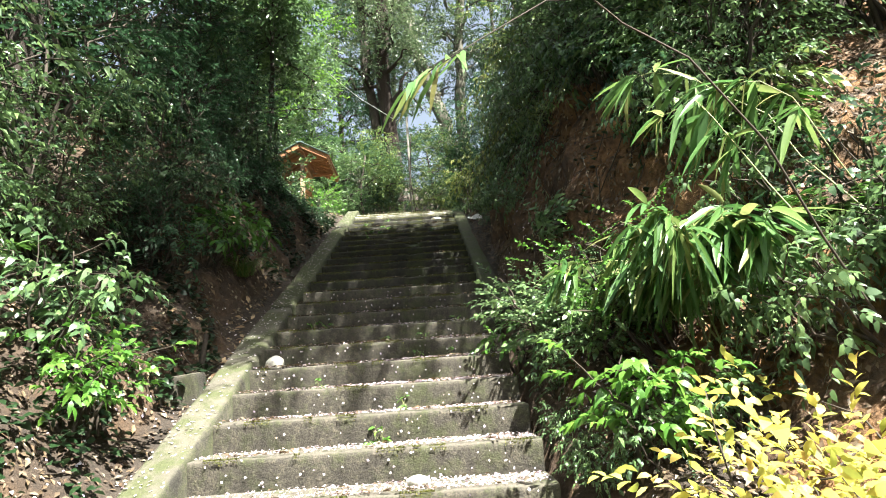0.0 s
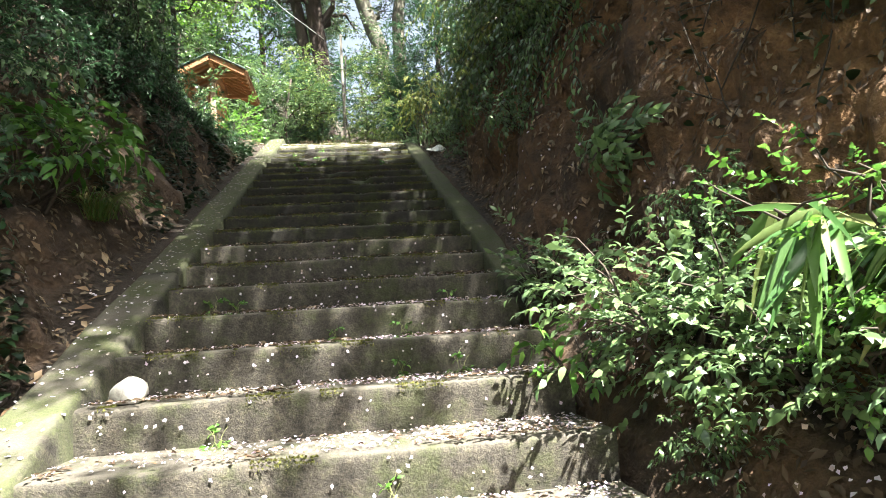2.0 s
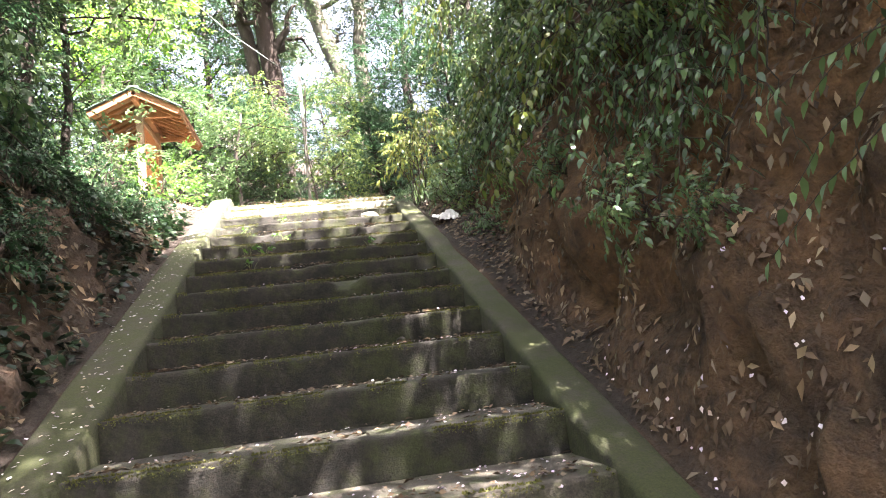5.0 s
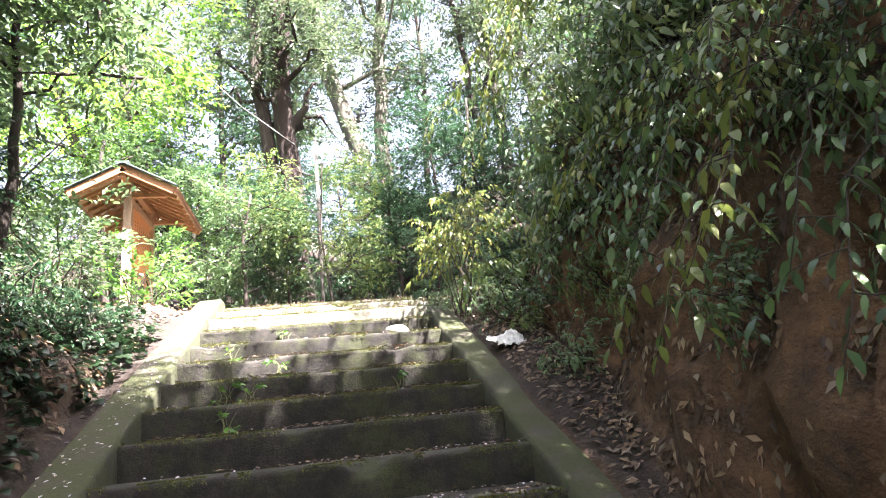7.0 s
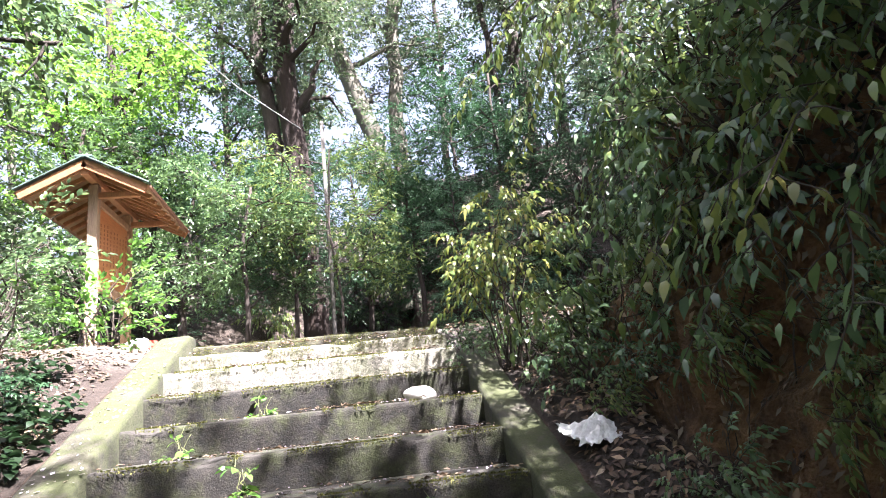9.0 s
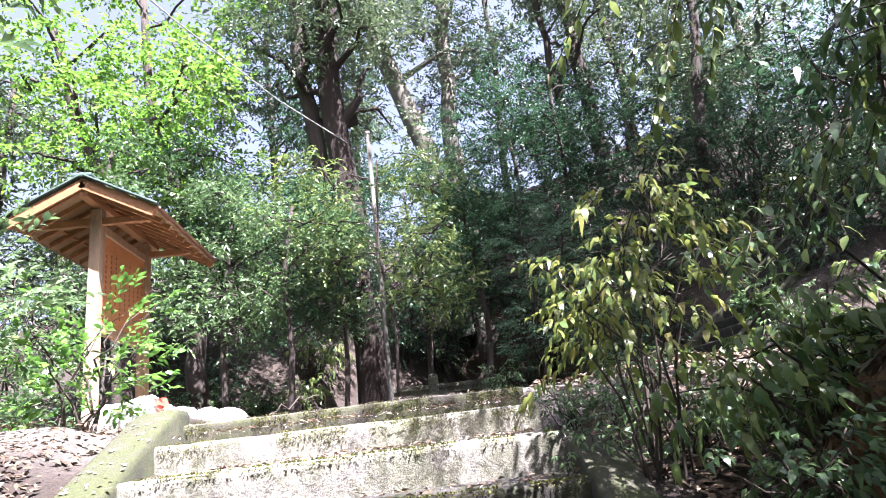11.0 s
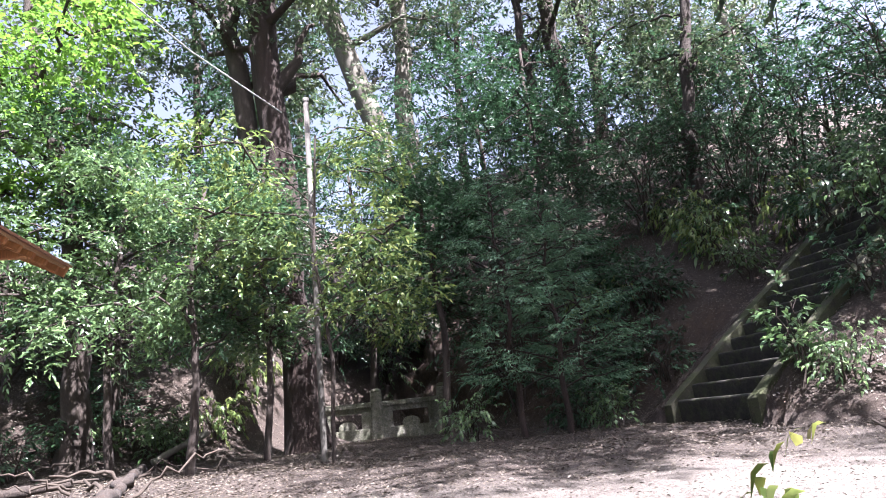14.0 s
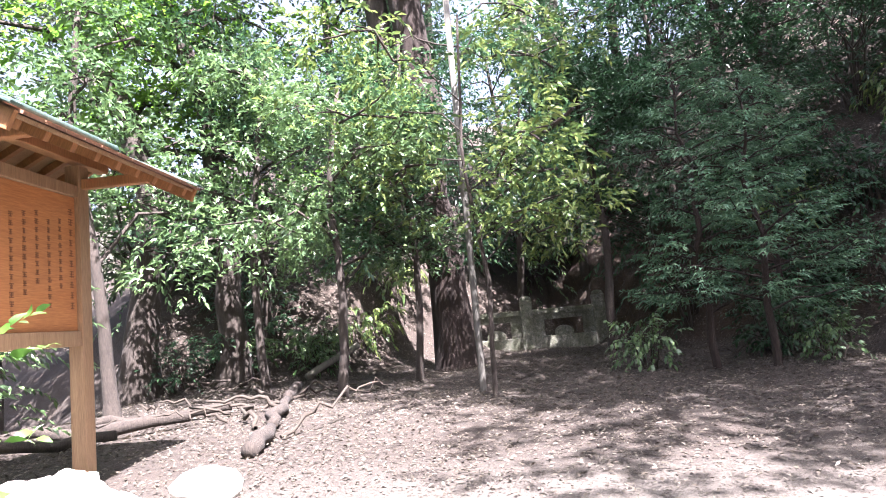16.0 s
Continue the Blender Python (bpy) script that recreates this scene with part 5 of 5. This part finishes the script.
# ---- litter: fallen leaves and petals ----
def scatter(name, seed, x0, x1, y0, y1, count, size, mat, label, ratio=0.45, lift=0.012, on_steps=False, dens=None):
    rng = np.random.default_rng(seed)
    x, y = rng.uniform(x0, x1, count), rng.uniform(y0, y1, count)
    if dens is not None:
        k = rng.uniform(0, 1, count) < dens(x, y)
        x, y = x[k], y[k]
    if on_steps:
        n = np.floor(y / T)
        z = n * R + 0.006
        y = np.where(y - n * T < 0.03, n * T + 0.03 + rng.uniform(0, 0.05, len(y)), y)
    else:
        inside = (x > XL - 0.3) & (x < XR + 0.22) & (y > Y_LO - 0.2) & (y < Y_HI + 0.15)
        x, y = x[~inside], y[~inside]
        z = land(x, y)
    z = z + rng.uniform(0.0, lift, len(x))
    P = np.stack([x, y, z], 1)
    a = rng.uniform(0, 2 * np.pi, len(x))
    D = np.stack([np.cos(a), np.sin(a), rng.normal(0.08, 0.18, len(x))], 1)
    N = np.tile(np.array([0, 0, 1.0]), (len(x), 1))
    if not on_steps:
        gx, gy = (land(x + 0.06, y) - land(x - 0.06, y)) / 0.12, (land(x, y + 0.06) - land(x, y - 0.06)) / 0.12
        D[:, 2] += gx * D[:, 0] + gy * D[:, 1]
        N = unit(np.stack([-gx, -gy, np.ones(len(x))], 1))
        steep_i = np.nonzero(np.hypot(gx, gy) > 0.6)[0]
        for i in steep_i:
            q0, n0 = SURFACE.find_nearest(Vector(P[i]))[:2]
            n0 = n0 if n0.z > 0 else -n0
            P[i], N[i] = q0 + n0 * 0.012, n0
            d0 = Vector(D[i])
            D[i] = d0 - n0 * d0.dot(n0) + n0 * 0.12
    V, F = leaf_arrays(rng, P, unit(D), size * rng.uniform(0.6, 1.3, len(x)), ratio, 0.2, 0.1, True, 0.3, N)
    ob = new(name, mesh_np(name, V, F, [mat]))
    return tagged(ob, label, "litter", kind="stuff")


rr = np.random.default_rng(140)
rn = np.floor(-7 + 15 * rr.uniform(0, 1, 800) ** 2.2)
rp = np.stack([rr.uniform(XL + 0.03, XR - 0.03, 800), rn * T - 0.004, rn * R - rr.uniform(0.01, R, 800)], 1)
ra = rr.uniform(0, 2 * np.pi, 800)
V, F = leaf_arrays(rr, rp, unit(np.stack([np.cos(ra), -0.15 * np.ones(800), np.sin(ra)], 1)), 0.017 * rr.uniform(0.5, 1.2, 800), 0.75, 0.05, 0.0, True, 0.2, np.array([0, -1.0, 0]))
tagged(new("fallen_petals", mesh_np("fallen_petals", V, F, [M_PETAL])), "pale petals stuck to the faces of the steps", "litter", kind="stuff")


def petal_d(x, y):
    return np.clip(1.0 - (y + 1.0) * 0.24, 0.05, 1.0) * np.clip(0.55 + 0.45 * x, 0.25, 1)


scatter("fallen_petals", 131, XL + 0.02, XR - 0.02, Y_LO, Y_HI, 60000, 0.016, M_PETAL, "pale lilac fallen petals scattered on the steps", 0.75, 0.012, True, petal_d)
scatter("fallen_leaves", 132, XL + 0.02, XR - 0.02, Y_LO, Y_HI, 4200, 0.035, M_LITTER, "dry brown fallen leaves on the steps", 0.45, 0.015, True, lambda x, y: np.clip(0.5 + 0.5 * x, 0.2, 1))
scatter("fallen_petals", 133, 1.0, 1.7, -3.5, 3.5, 3600, 0.02, M_PETAL, "pale lilac fallen petals on the bank", 0.75, 0.02, False, lambda x, y: np.clip(1 - (x - 1.1) * 1.5, 0, 1) * np.clip(1.2 - 0.3 * y, 0.1, 1))
scatter("fallen_petals", 134, -1.6, -1.1, -3.5, 2, 450, 0.02, M_PETAL, "pale petals on the earth bank", 0.75, 0.02)
scatter("leaf_litter", 135, 1.15, 3.6, -4, 9, 30000, 0.05, M_LITTER, "dry brown leaf litter on the bank", 0.42, 0.05)
scatter("leaf_litter", 136, -3.6, -1.1, -4, 9, 22000, 0.045, M_LITTER, "dry brown leaf litter on the bank", 0.42, 0.04)
scatter("leaf_litter", 137, -5.0, 10.0, 11.0, 22, 100000, 0.036, M_LITTER_GREY, "dry leaf litter on the shaded clearing", 0.42, 0.03, False, lambda x, y: np.clip((y - 10.4) * 0.4, 0.1, 1))
scatter("leaf_litter", 138, -3.0, 5.0, 8.7, 12.5, 16000, 0.024, M_LITTER_GREY, "scattered dry leaves on trodden earth", 0.42, 0.012)
scatter("dead_leaves", 142, 1.35, 2.3, 0.4, 7.6, 2200, 0.055, M_DEAD, "large curled dead leaves caught on the clay bank", 0.4, 0.02)
scatter("dead_leaves", 143, -2.4, -1.15, 0.0, 7.4, 700, 0.075, M_DEAD, "large curled dead leaves caught on the earth bank", 0.4, 0.02)
rd = np.random.default_rng(141)
dn = np.floor(rd.uniform(-7, 22, 9000))
dp = np.stack([rd.uniform(XL + 0.03, XR - 0.03, 9000), dn * T + 0.02 + np.abs(rd.normal(0, 0.05, 9000)), dn * R + 0.006 + rd.uniform(0, 0.012, 9000)], 1)
da = rd.uniform(0, 2 * np.pi, 9000)
dk = np.array([noise.noise(Vector((px * 2.3, pn * 5.7, 1.0))) > -0.1 for px, pn in zip(dp[:, 0], dn)])
V, F = leaf_arrays(rd, dp[dk], unit(np.stack([np.cos(da), np.sin(da), 0.15 + 0 * da], 1))[dk], 0.026 * rd.uniform(0.5, 1.4, dk.sum()), 0.55, 0.2, 0.1, True, 0.35)
tagged(new("leaf_debris", mesh_np("leaf_debris", V, F, [M_LITTER])), "dry leaf crumbs lying along the edges of the steps", "litter", kind="stuff")
rngk = np.random.default_rng(5)
ky = rngk.uniform(Y_LO, Y_HI - 0.2, 900)
kx = XL - 0.225 + 0.21 * rngk.uniform(0, 1, 900)
kz = np.minimum(ky * R / T, Y_HI * R / T - 0.02) + 0.018
ka = rngk.uniform(0, 2 * np.pi, 900)
V, F = leaf_arrays(rngk, np.stack([kx, ky, kz], 1), unit(np.stack([np.cos(ka), np.sin(ka), 0.446 * np.sin(ka)], 1)), 0.02 * rngk.uniform(0.6, 1.4, 900), 0.7, 0.03, 0.02, True, 0.08)
tagged(new("fallen_petals", mesh_np("fallen_petals", V, F, [M_PETAL])), "fallen petals lying on the mossy kerb", "litter", kind="stuff")


rm = np.random.default_rng(150)
mn = np.floor(rm.uniform(-3, 23, 60000))
mx = rm.uniform(XL + 0.01, XR - 0.01, 60000)
mk = np.array([noise.noise(Vector((px * 4.0, pn * 3.3, 7.0))) + 0.35 * noise.noise(Vector((px * 15, pn * 5.3, 2.0))) + 0.018 * pn > 0.12 for px, pn in zip(mx, mn)])
md = np.array([{21: 0.03, 22: 0.09}.get(int(v), 0.0) for v in mn])
drop = np.abs(rm.normal(0, 0.011, 60000)) * np.where(mn > 20, 3.2, 1.0)
mp = np.stack([mx, mn * T + np.where(drop > 0.012, -0.006, 0.004 + rm.uniform(0, 0.06, 60000) ** 1.3), mn * R - md - np.where(drop > 0.012, np.minimum(drop, 0.13), 0.002)], 1)[mk]
mdir = unit(rm.normal(0, 0.5, mp.shape) + np.array([0, -0.5, 0.7]))
V, F = leaf_arrays(rm, mp, mdir, 0.012 * rm.uniform(0.6, 1.4, len(mp)), 0.45, 0.2, 0.1, True, 0.6)
tagged(new("moss", mesh_np("moss", V, F, [M_MOSS])), "yellow green moss along the edges of the steps", "moss", kind="stuff")


# ---- rocks and rubbish ----
def rock(seed, m, label, sx, sy, sz, mat=None, name="rock"):
    bm = bmesh.new()
    bmesh.ops.create_icosphere(bm, subdivisions=3, radius=1.0)
    for v in bm.verts:
        d = 1 + 0.28 * noise.noise(v.co * 1.1 + Vector((seed * 3.1, 0, seed))) + 0.08 * noise.noise(v.co * 3.5 + Vector((seed, seed, 0)))
        v.co = Vector((v.co.x * d * sx, v.co.y * d * sy, max(-0.55, v.co.z) * d * sz))
    me = bpy.data.meshes.new(name)
    for f in bm.faces:
        f.smooth = True
    bm.to_mesh(me)
    bm.free()
    me.materials.append(mat or M_ROCK)
    ob = new(name, me)
    ob.matrix_basis = m
    return tagged(ob, label, "rock")


rock(1, pose(-0.72, 2 * T + 0.14, 2 * R + 0.036), "round pale river stone resting on a step", 0.068, 0.06, 0.06)
rock(2, pose(0.68, 18 * T + 0.2, 18 * R + 0.03, 0, 0, 20), "smooth pale oblong stone on a step", 0.095, 0.055, 0.05)
rock(3, pose(0.5, 10 * T + 0.3, 10 * R + 0.018), "small grey stone on a step", 0.03, 0.032, 0.028, M_CONC)
rock(4, pose(0.35, -2 * T + 0.2, -2 * R + 0.02), "small flat stone among petals", 0.06, 0.045, 0.035)
rock(6, pose(-1.45, 11.6, lz(-1.45, 11.6) + 0.05), "pale broken stone beside the path", 0.2, 0.15, 0.12)
rock(7, pose(-1.25, 10.4, lz(-1.25, 10.4) + 0.04), "pale broken stone beside the path", 0.16, 0.14, 0.1)
rock(8, pose(-1.62, 10.9, lz(-1.62, 10.9) + 0.04), "brown broken stone beside the path", 0.18, 0.12, 0.09)

block = thing("concrete_block", pose(-1.3, 0.72, 0.2, 4, -6, 8), "old concrete block lying beside the kerb", "block")
part("body", rumple(box(-0.17, 0.12, -0.14, 0.14, -0.12, 0.14, bevel=0.02), 0.012, 7), M_CONC, block)
stump = thing("post_stump", pose(-1.3, 1.02, 0.38, 6, 8, 0), "short weathered broken wooden stake", "stake")
part("stake", mesh_np("stake", *tube([(0, 0, -0.1), (0.005, 0, 0.1), (0.01, 0.01, 0.28)], [0.025, 0.023, 0.016], 7), [], True), M_BARK, stump)


def crumpled(seed, m, label, sx, sy, sz, mat, name="plastic_bag", category="bag", red=False):
    t = thing(name, m, label, category)
    bm = bmesh.new()
    bmesh.ops.create_icosphere(bm, subdivisions=4, radius=1.0)
    for v in bm.verts:
        c = v.co.copy()
        d = 1 + 0.3 * noise.noise(c * 1.4 + Vector((seed, 0, 0))) + 0.22 * (abs(noise.noise(c * 2.6 + Vector((0, seed, 0)))) - 0.2) + 0.1 * abs(noise.noise(c * 6 + Vector((0, 0, seed))))
        v.co = Vector((c.x * d * sx, c.y * d * sy, max(c.z, -0.5) * d * sz))
    part("bag", bm, mat, t)
    if red:
        b2 = bmesh.new()
        bmesh.ops.create_grid(b2, x_segments=6, y_segments=6, size=0.07)
        rumple(b2, 0.012, 9, seed)
        ob = part("label", b2, M_BAG_RED, t, "red printed patch")
        ob.matrix_basis = pose(sx * 0.55, -sy * 0.75, sz * 0.6, 70, 0, 35)
    return t


# torn white bag on the bank: thin crumpled sheet standing up in folds
bagt = thing("plastic_bag", pose(1.33, 6.35, lz(1.33, 6.35) - 0.015, 24, 0, 12) @ Matrix.Scale(0.78, 4), "torn white plastic bag caught on the bank", "bag")
bm = bmesh.new()
bmesh.ops.create_grid(bm, x_segments=22, y_segments=22, size=0.2)
for v in bm.verts:
    r = v.co.length
    k = noise.noise(Vector((v.co.x * 9, v.co.y * 9, 4.0)))
    v.co = Vector((v.co.x * (1 - 0.45 * abs(k)), v.co.y * 0.7, 0.03 + 0.09 * max(0, 1 - 4 * r * r / 0.04 * 0.5) * (0.6 + 1.2 * abs(k)) + 0.06 * abs(noise.noise(v.co * 11)) + 0.02 * noise.noise(v.co * 26)))
bmesh.ops.solidify(bm, geom=bm.faces[:], thickness=0.002)
part("sheet", bm, M_BAG, bagt)
crumpled(3.3, pose(-1.85, 10.55, lz(-1.85, 10.55) + 0.1, 0, 0, 30), "crumpled white plastic sack with red print", 0.24, 0.2, 0.2, M_BAG, red=True)
crumpled(5.1, pose(-2.2, 10.95, lz(-2.2, 10.95) + 0.12, 0, 0, 80), "dirty pale rubbish sack under the notice board", 0.3, 0.22, 0.2, M_PAPER, "rubbish_sack", "sack")
crumpled(7.9, pose(-1.75, 11.05, lz(-1.75, 11.05) + 0.08, 0, 0, 10), "crumpled pale rubbish sack beside the notice board", 0.2, 0.18, 0.15, M_BAG, "rubbish_sack", "sack")
crumpled(9.7, pose(-2.15, 11.35, lz(-2.15, 11.35) + 0.1, 0, 0, 10), "dirty cream rubbish sack at the post's foot", 0.24, 0.2, 0.2, M_PAPER, "rubbish_sack", "sack")


# ---- notice board with a small gabled roof ----
BX, BY0, BY1 = -2.43, 10.87, 11.98
bz = lz(BX, 11.4)
board = thing("notice_board", pose(BX, 11.425, bz), "wooden notice board on two posts under a small gabled roof", "notice board")
h = 0.555
for yy, mm in ((-h, M_WOOD_GREY), (h, M_WOOD_PALE)):
    part("post", box(-0.05, 0.05, yy - 0.05, yy + 0.05, -0.1, 6.02 - bz), mm, board, "square wooden post")
panel = part("panel", box(-0.015, 0.015, -h + 0.052, h - 0.052, 4.93 - bz, 5.80 - bz, bevel=0.003), M_PANEL, board, "reddish stained panel with faded writing")
part("top_rail", box(-0.03, 0.04, -h + 0.052, h - 0.052, 5.80 - bz + 0.002, 5.88 - bz), M_WOOD_PALE, board)
part("bottom_rail", box(-0.03, 0.04, -h + 0.052, h - 0.052, 4.83 - bz, 4.93 - bz - 0.002), M_WOOD_PALE, board)
rb = np.random.default_rng(8)
# columns of faded characters, too worn to read
for c in range(9):
    yy = h - 0.1 - c * 0.105
    zt = 5.72 - bz - (0.0 if c == 0 else 0.06 + 0.02 * (c % 3))
    cell = 0.038 if c else 0.05
    n_ch = int((zt - (4.98 - bz)) / (cell * 1.35)) - (c * 3) % 5
    for k in range(max(4, n_ch)):
        bm = bmesh.new()
        z0 = zt - k * cell * 1.35
        for s in range(3):
            w = cell * rb.uniform(0.45, 0.9)
            zz = z0 - cell * (0.15 + 0.32 * s)
            box_bm(bm, 0.0155, 0.0175, yy - w / 2, yy + w / 2, zz - 0.0035, zz + 0.0035, bevel=0)
        box_bm(bm, 0.0155, 0.0178, yy - 0.0035, yy + 0.0035, z0 - cell * 0.9, z0 - 0.003, bevel=0)
        part("character", bm, M_INK, panel)
RZ, EZ, RX = 6.2 - bz, 5.86 - bz, 0.66
slope = math.atan2(RZ - EZ, RX)
for sgn in (1, -1):
    ang = math.degrees(slope) * sgn
    half = math.hypot(RX, RZ - EZ)
    def put(ob, sgn=sgn, ang=ang):
        ob.matrix_basis = pose(0, 0, RZ, 0, ang, 0) @ pose(0, 0, 0, 0, 0, 0 if sgn > 0 else 180)
        return ob
    put(part("roof_deck", box(0.0, half, -0.86, 0.86, -0.02, 0.0, bevel=0.002), M_WOOD_PALE, board, "pale roof boarding"))
    for k in range(9):
        yy = -0.8 + k * 0.2
        put(part("rafter", box(0.02, half - 0.02, yy - 0.02, yy + 0.02, -0.07, -0.022, bevel=0.003), M_WOOD, board))
    for e in (-0.875, 0.875):
        put(part("bargeboard", box(0.0, half + 0.015, e - 0.014, e + 0.014, -0.085, 0.012, bevel=0.003), M_WOOD, board))
    for r_ in range(6):
        for k in range(12):
            x0 = half - 0.1 - r_ * 0.115
            yy = -0.87 + k * 0.145
            put(part("shingle", box(x0, x0 + 0.14, yy + 0.002, yy + 0.143, 0.006 + 0.006 * (r_ % 2), 0.022 + 0.006 * (r_ % 2), bevel=0.0), M_TILE, board))
    for e in (-0.89, 0.89):
        put(part("verge_flashing", box(0.0, half + 0.02, e - 0.045, e + 0.03, 0.03, 0.045, bevel=0.003), M_ROOFCAP, board, "green metal roof edging"))
part("ridge_cap", box(-0.09, 0.09, -0.92, 0.92, RZ + 0.02, RZ + 0.055, bevel=0.012), M_ROOFCAP, board, "green metal ridge cap")
part("purlin", box(-0.04, 0.04, -0.86, 0.86, RZ - 0.16, RZ - 0.085), M_WOOD, board)
for yy in (-h, h):
    part("bracket", box(-0.5, 0.5, yy - 0.03, yy + 0.03, 5.86 - bz, 5.93 - bz, bevel=0.012), M_WOOD, board, "carved wooden cross arm")
for xx in (-0.47, 0.47):
    part("purlin", box(xx - 0.03, xx + 0.03, -0.84, 0.84, 5.86 - bz - 0.005 + 0.075, 5.93 - bz + 0.02), M_WOOD, board)

# ---- metal pole with its stay wire ----
pole = thing("metal_pole", pose(0.09, 14.72, lz(0.09, 14.72)), "thin grey metal pole standing in the clearing", "pole")
part("pole", mesh_np("pole", *tube([(0, 0, -0.2), (0, 0, 2), (0.0, 0, 4.58)], [0.036, 0.036, 0.035], 12), [], True), M_METAL, pole)
part("cap", mesh_np("cap", *tube([(0, 0, 4.57), (0, 0, 4.62), (0, 0, 4.625)], [0.042, 0.042, 0.025], 12), [], True), M_METAL, pole)
wire = new("overhead_wire", mesh_np("overhead_wire", *tube([(-0.44, 17.2, 9.75), (-1.4, 14.8, 9.45), (-2.3, 12.4, 9.35), (-4.2, 7.5, 9.5), (-7.5, -1.0, 10.2)], [0.012] * 5, 5), [M_WIRE], True))
tagged(wire, "thin pale overhead wire tied to the tree", "wire")

# ---- low stone fence ----
fence = thing("stone_fence", pose(0, 20.0, lz(0.5, 20.0)), "low mossy stone fence with square posts and pierced panels", "fence")
for px in (-1.2, 0.92, 2.25):
    b = rumple(box(px - 0.11, px + 0.11, -0.11, 0.11, -0.15, 0.88, bevel=0.015), 0.008, 9)
    p_ = part("post", b, M_STONE, fence)
    bm = bmesh.new()
    bmesh.ops.create_uvsphere(bm, u_segments=12, v_segments=8, radius=0.11)
    bmesh.ops.scale(bm, vec=(1, 1, 0.55), verts=bm.verts)
    bmesh.ops.translate(bm, vec=(px, 0, 0.9), verts=bm.verts)
    part("post_cap", bm, M_STONE, p_)
for a, b in ((-1.09, 0.81), (1.03, 2.14)):
    part("coping", rumple(box(a, b, -0.09, 0.09, 0.6, 0.7, bevel=0.015), 0.006, 8), M_STONE, fence)
    part("plinth", rumple(box(a, b, -0.08, 0.08, -0.15, 0.2, bevel=0.01), 0.006, 8), M_STONE, fence)
    w = (b - a)
    nseg = 2 if w > 1.5 else 1
    for k in range(nseg):
        x0, x1 = a + w * k / nseg, a + w * (k + 1) / nseg
        for u0, u1 in ((x0, x0 + 0.2), (x1 - 0.2, x1)):
            part("panel", box(u0, u1, -0.045, 0.045, 0.2, 0.6, bevel=0.006), M_STONE, fence)
        part("panel", box(x0 + 0.2, x1 - 0.2, -0.045, 0.045, 0.5, 0.6, bevel=0.006), M_STONE, fence)
        bm = bmesh.new()
        bmesh.ops.create_cone(bm, cap_ends=True, segments=16, radius1=0.16, radius2=0.16, depth=0.08)
        bmesh.ops.rotate(bm, matrix=Matrix.Rotation(radians(90), 3, "X"), verts=bm.verts)
        bmesh.ops.scale(bm, vec=(1.1, 1, 0.75), verts=bm.verts)
        bmesh.ops.translate(bm, vec=((x0 + x1) / 2, 0, 0.25), verts=bm.verts)
        part("ornament", bm, M_STONE, fence)

# ---- far flight of steps up the hill ----
DIR2 = math.degrees(math.atan2(0.17, 0.985))
far = thing("stairs", pose(4.53, 13.97, 4.12, 0, 0, DIR2), "narrow mossy concrete steps climbing the wooded hill", "stairs", kind="structure")
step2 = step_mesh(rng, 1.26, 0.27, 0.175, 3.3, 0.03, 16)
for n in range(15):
    ob = part("step", step2, M_CONC_UP_SHADE, far)
    ob.matrix_basis = pose(n * 0.25, 0.63, 0.17 + n * 0.178, 0, 0, -90)
for y0, y1 in ((0.63, 0.79), (-0.79, -0.63)):
    bm = bmesh.new()
    box_bm(bm, -0.1, 3.9, y0, y1, -0.5, 0.0, bevel=0.015)
    bmesh.ops.subdivide_edges(bm, edges=[e for e in bm.edges if abs(e.verts[0].co.x - e.verts[1].co.x) > 1], cuts=30)
    for v in bm.verts:
        v.co.z += 0.2 + v.co.x * 0.178 / 0.25
    rumple(bm, 0.012, 4)
    part("kerb", bm, M_CONC_GREEN, far, "thin sloping kerb overgrown with yellow green moss")


# ---- logs and dead branches ----
def log(a, b, r, label, mat=None):
    rg = np.random.default_rng(int(abs(a[0] * 100 + a[1] * 10)))
    p = bend(rg, a, b, 7, 0.02)
    o = p[0].copy()
    t = thing("log", pose(*o), label, "log")
    V, F = tube(p - o, r * rg.uniform(0.85, 1.15, 7), 9)
    n0 = 9
    F = np.concatenate([F, np.array([(0, j + 1, j) for j in range(1, n0 - 1)])])
    part("bark", mesh_np("bark", V, F, [], True), mat or M_BARK, t)
    return t


def on(x, y, dz):
    return (x, y, lz(x, y) + dz)


log(on(-1.5, 12.35, 0.06), on(-1.68, 13.3, 0.06), 0.055, "short rotting log edging the clearing")
log(on(-1.72, 13.45, 0.06), on(-1.95, 14.6, 0.06), 0.05, "short rotting log edging the clearing")
log(on(-2.0, 14.75, 0.06), on(-2.3, 16.2, 0.06), 0.055, "rotting log edging the clearing")
log(on(-4.6, 13.3, 0.07), on(-2.7, 14.0, 0.1), 0.06, "fallen dead branch on the forest floor")
log(on(-4.8, 13.9, 0.06), on(-2.5, 14.5, 0.07), 0.05, "fallen dead branch on the forest floor")
log(on(-4.4, 12.8, 0.05), on(-2.9, 13.1, 0.1), 0.045, "fallen dead branch on the forest floor")
log(on(-2.3, 16.6, 0.1), on(-1.75, 17.4, 0.45), 0.05, "pale dead branch leaning on the slope", M_BARK_GREY)
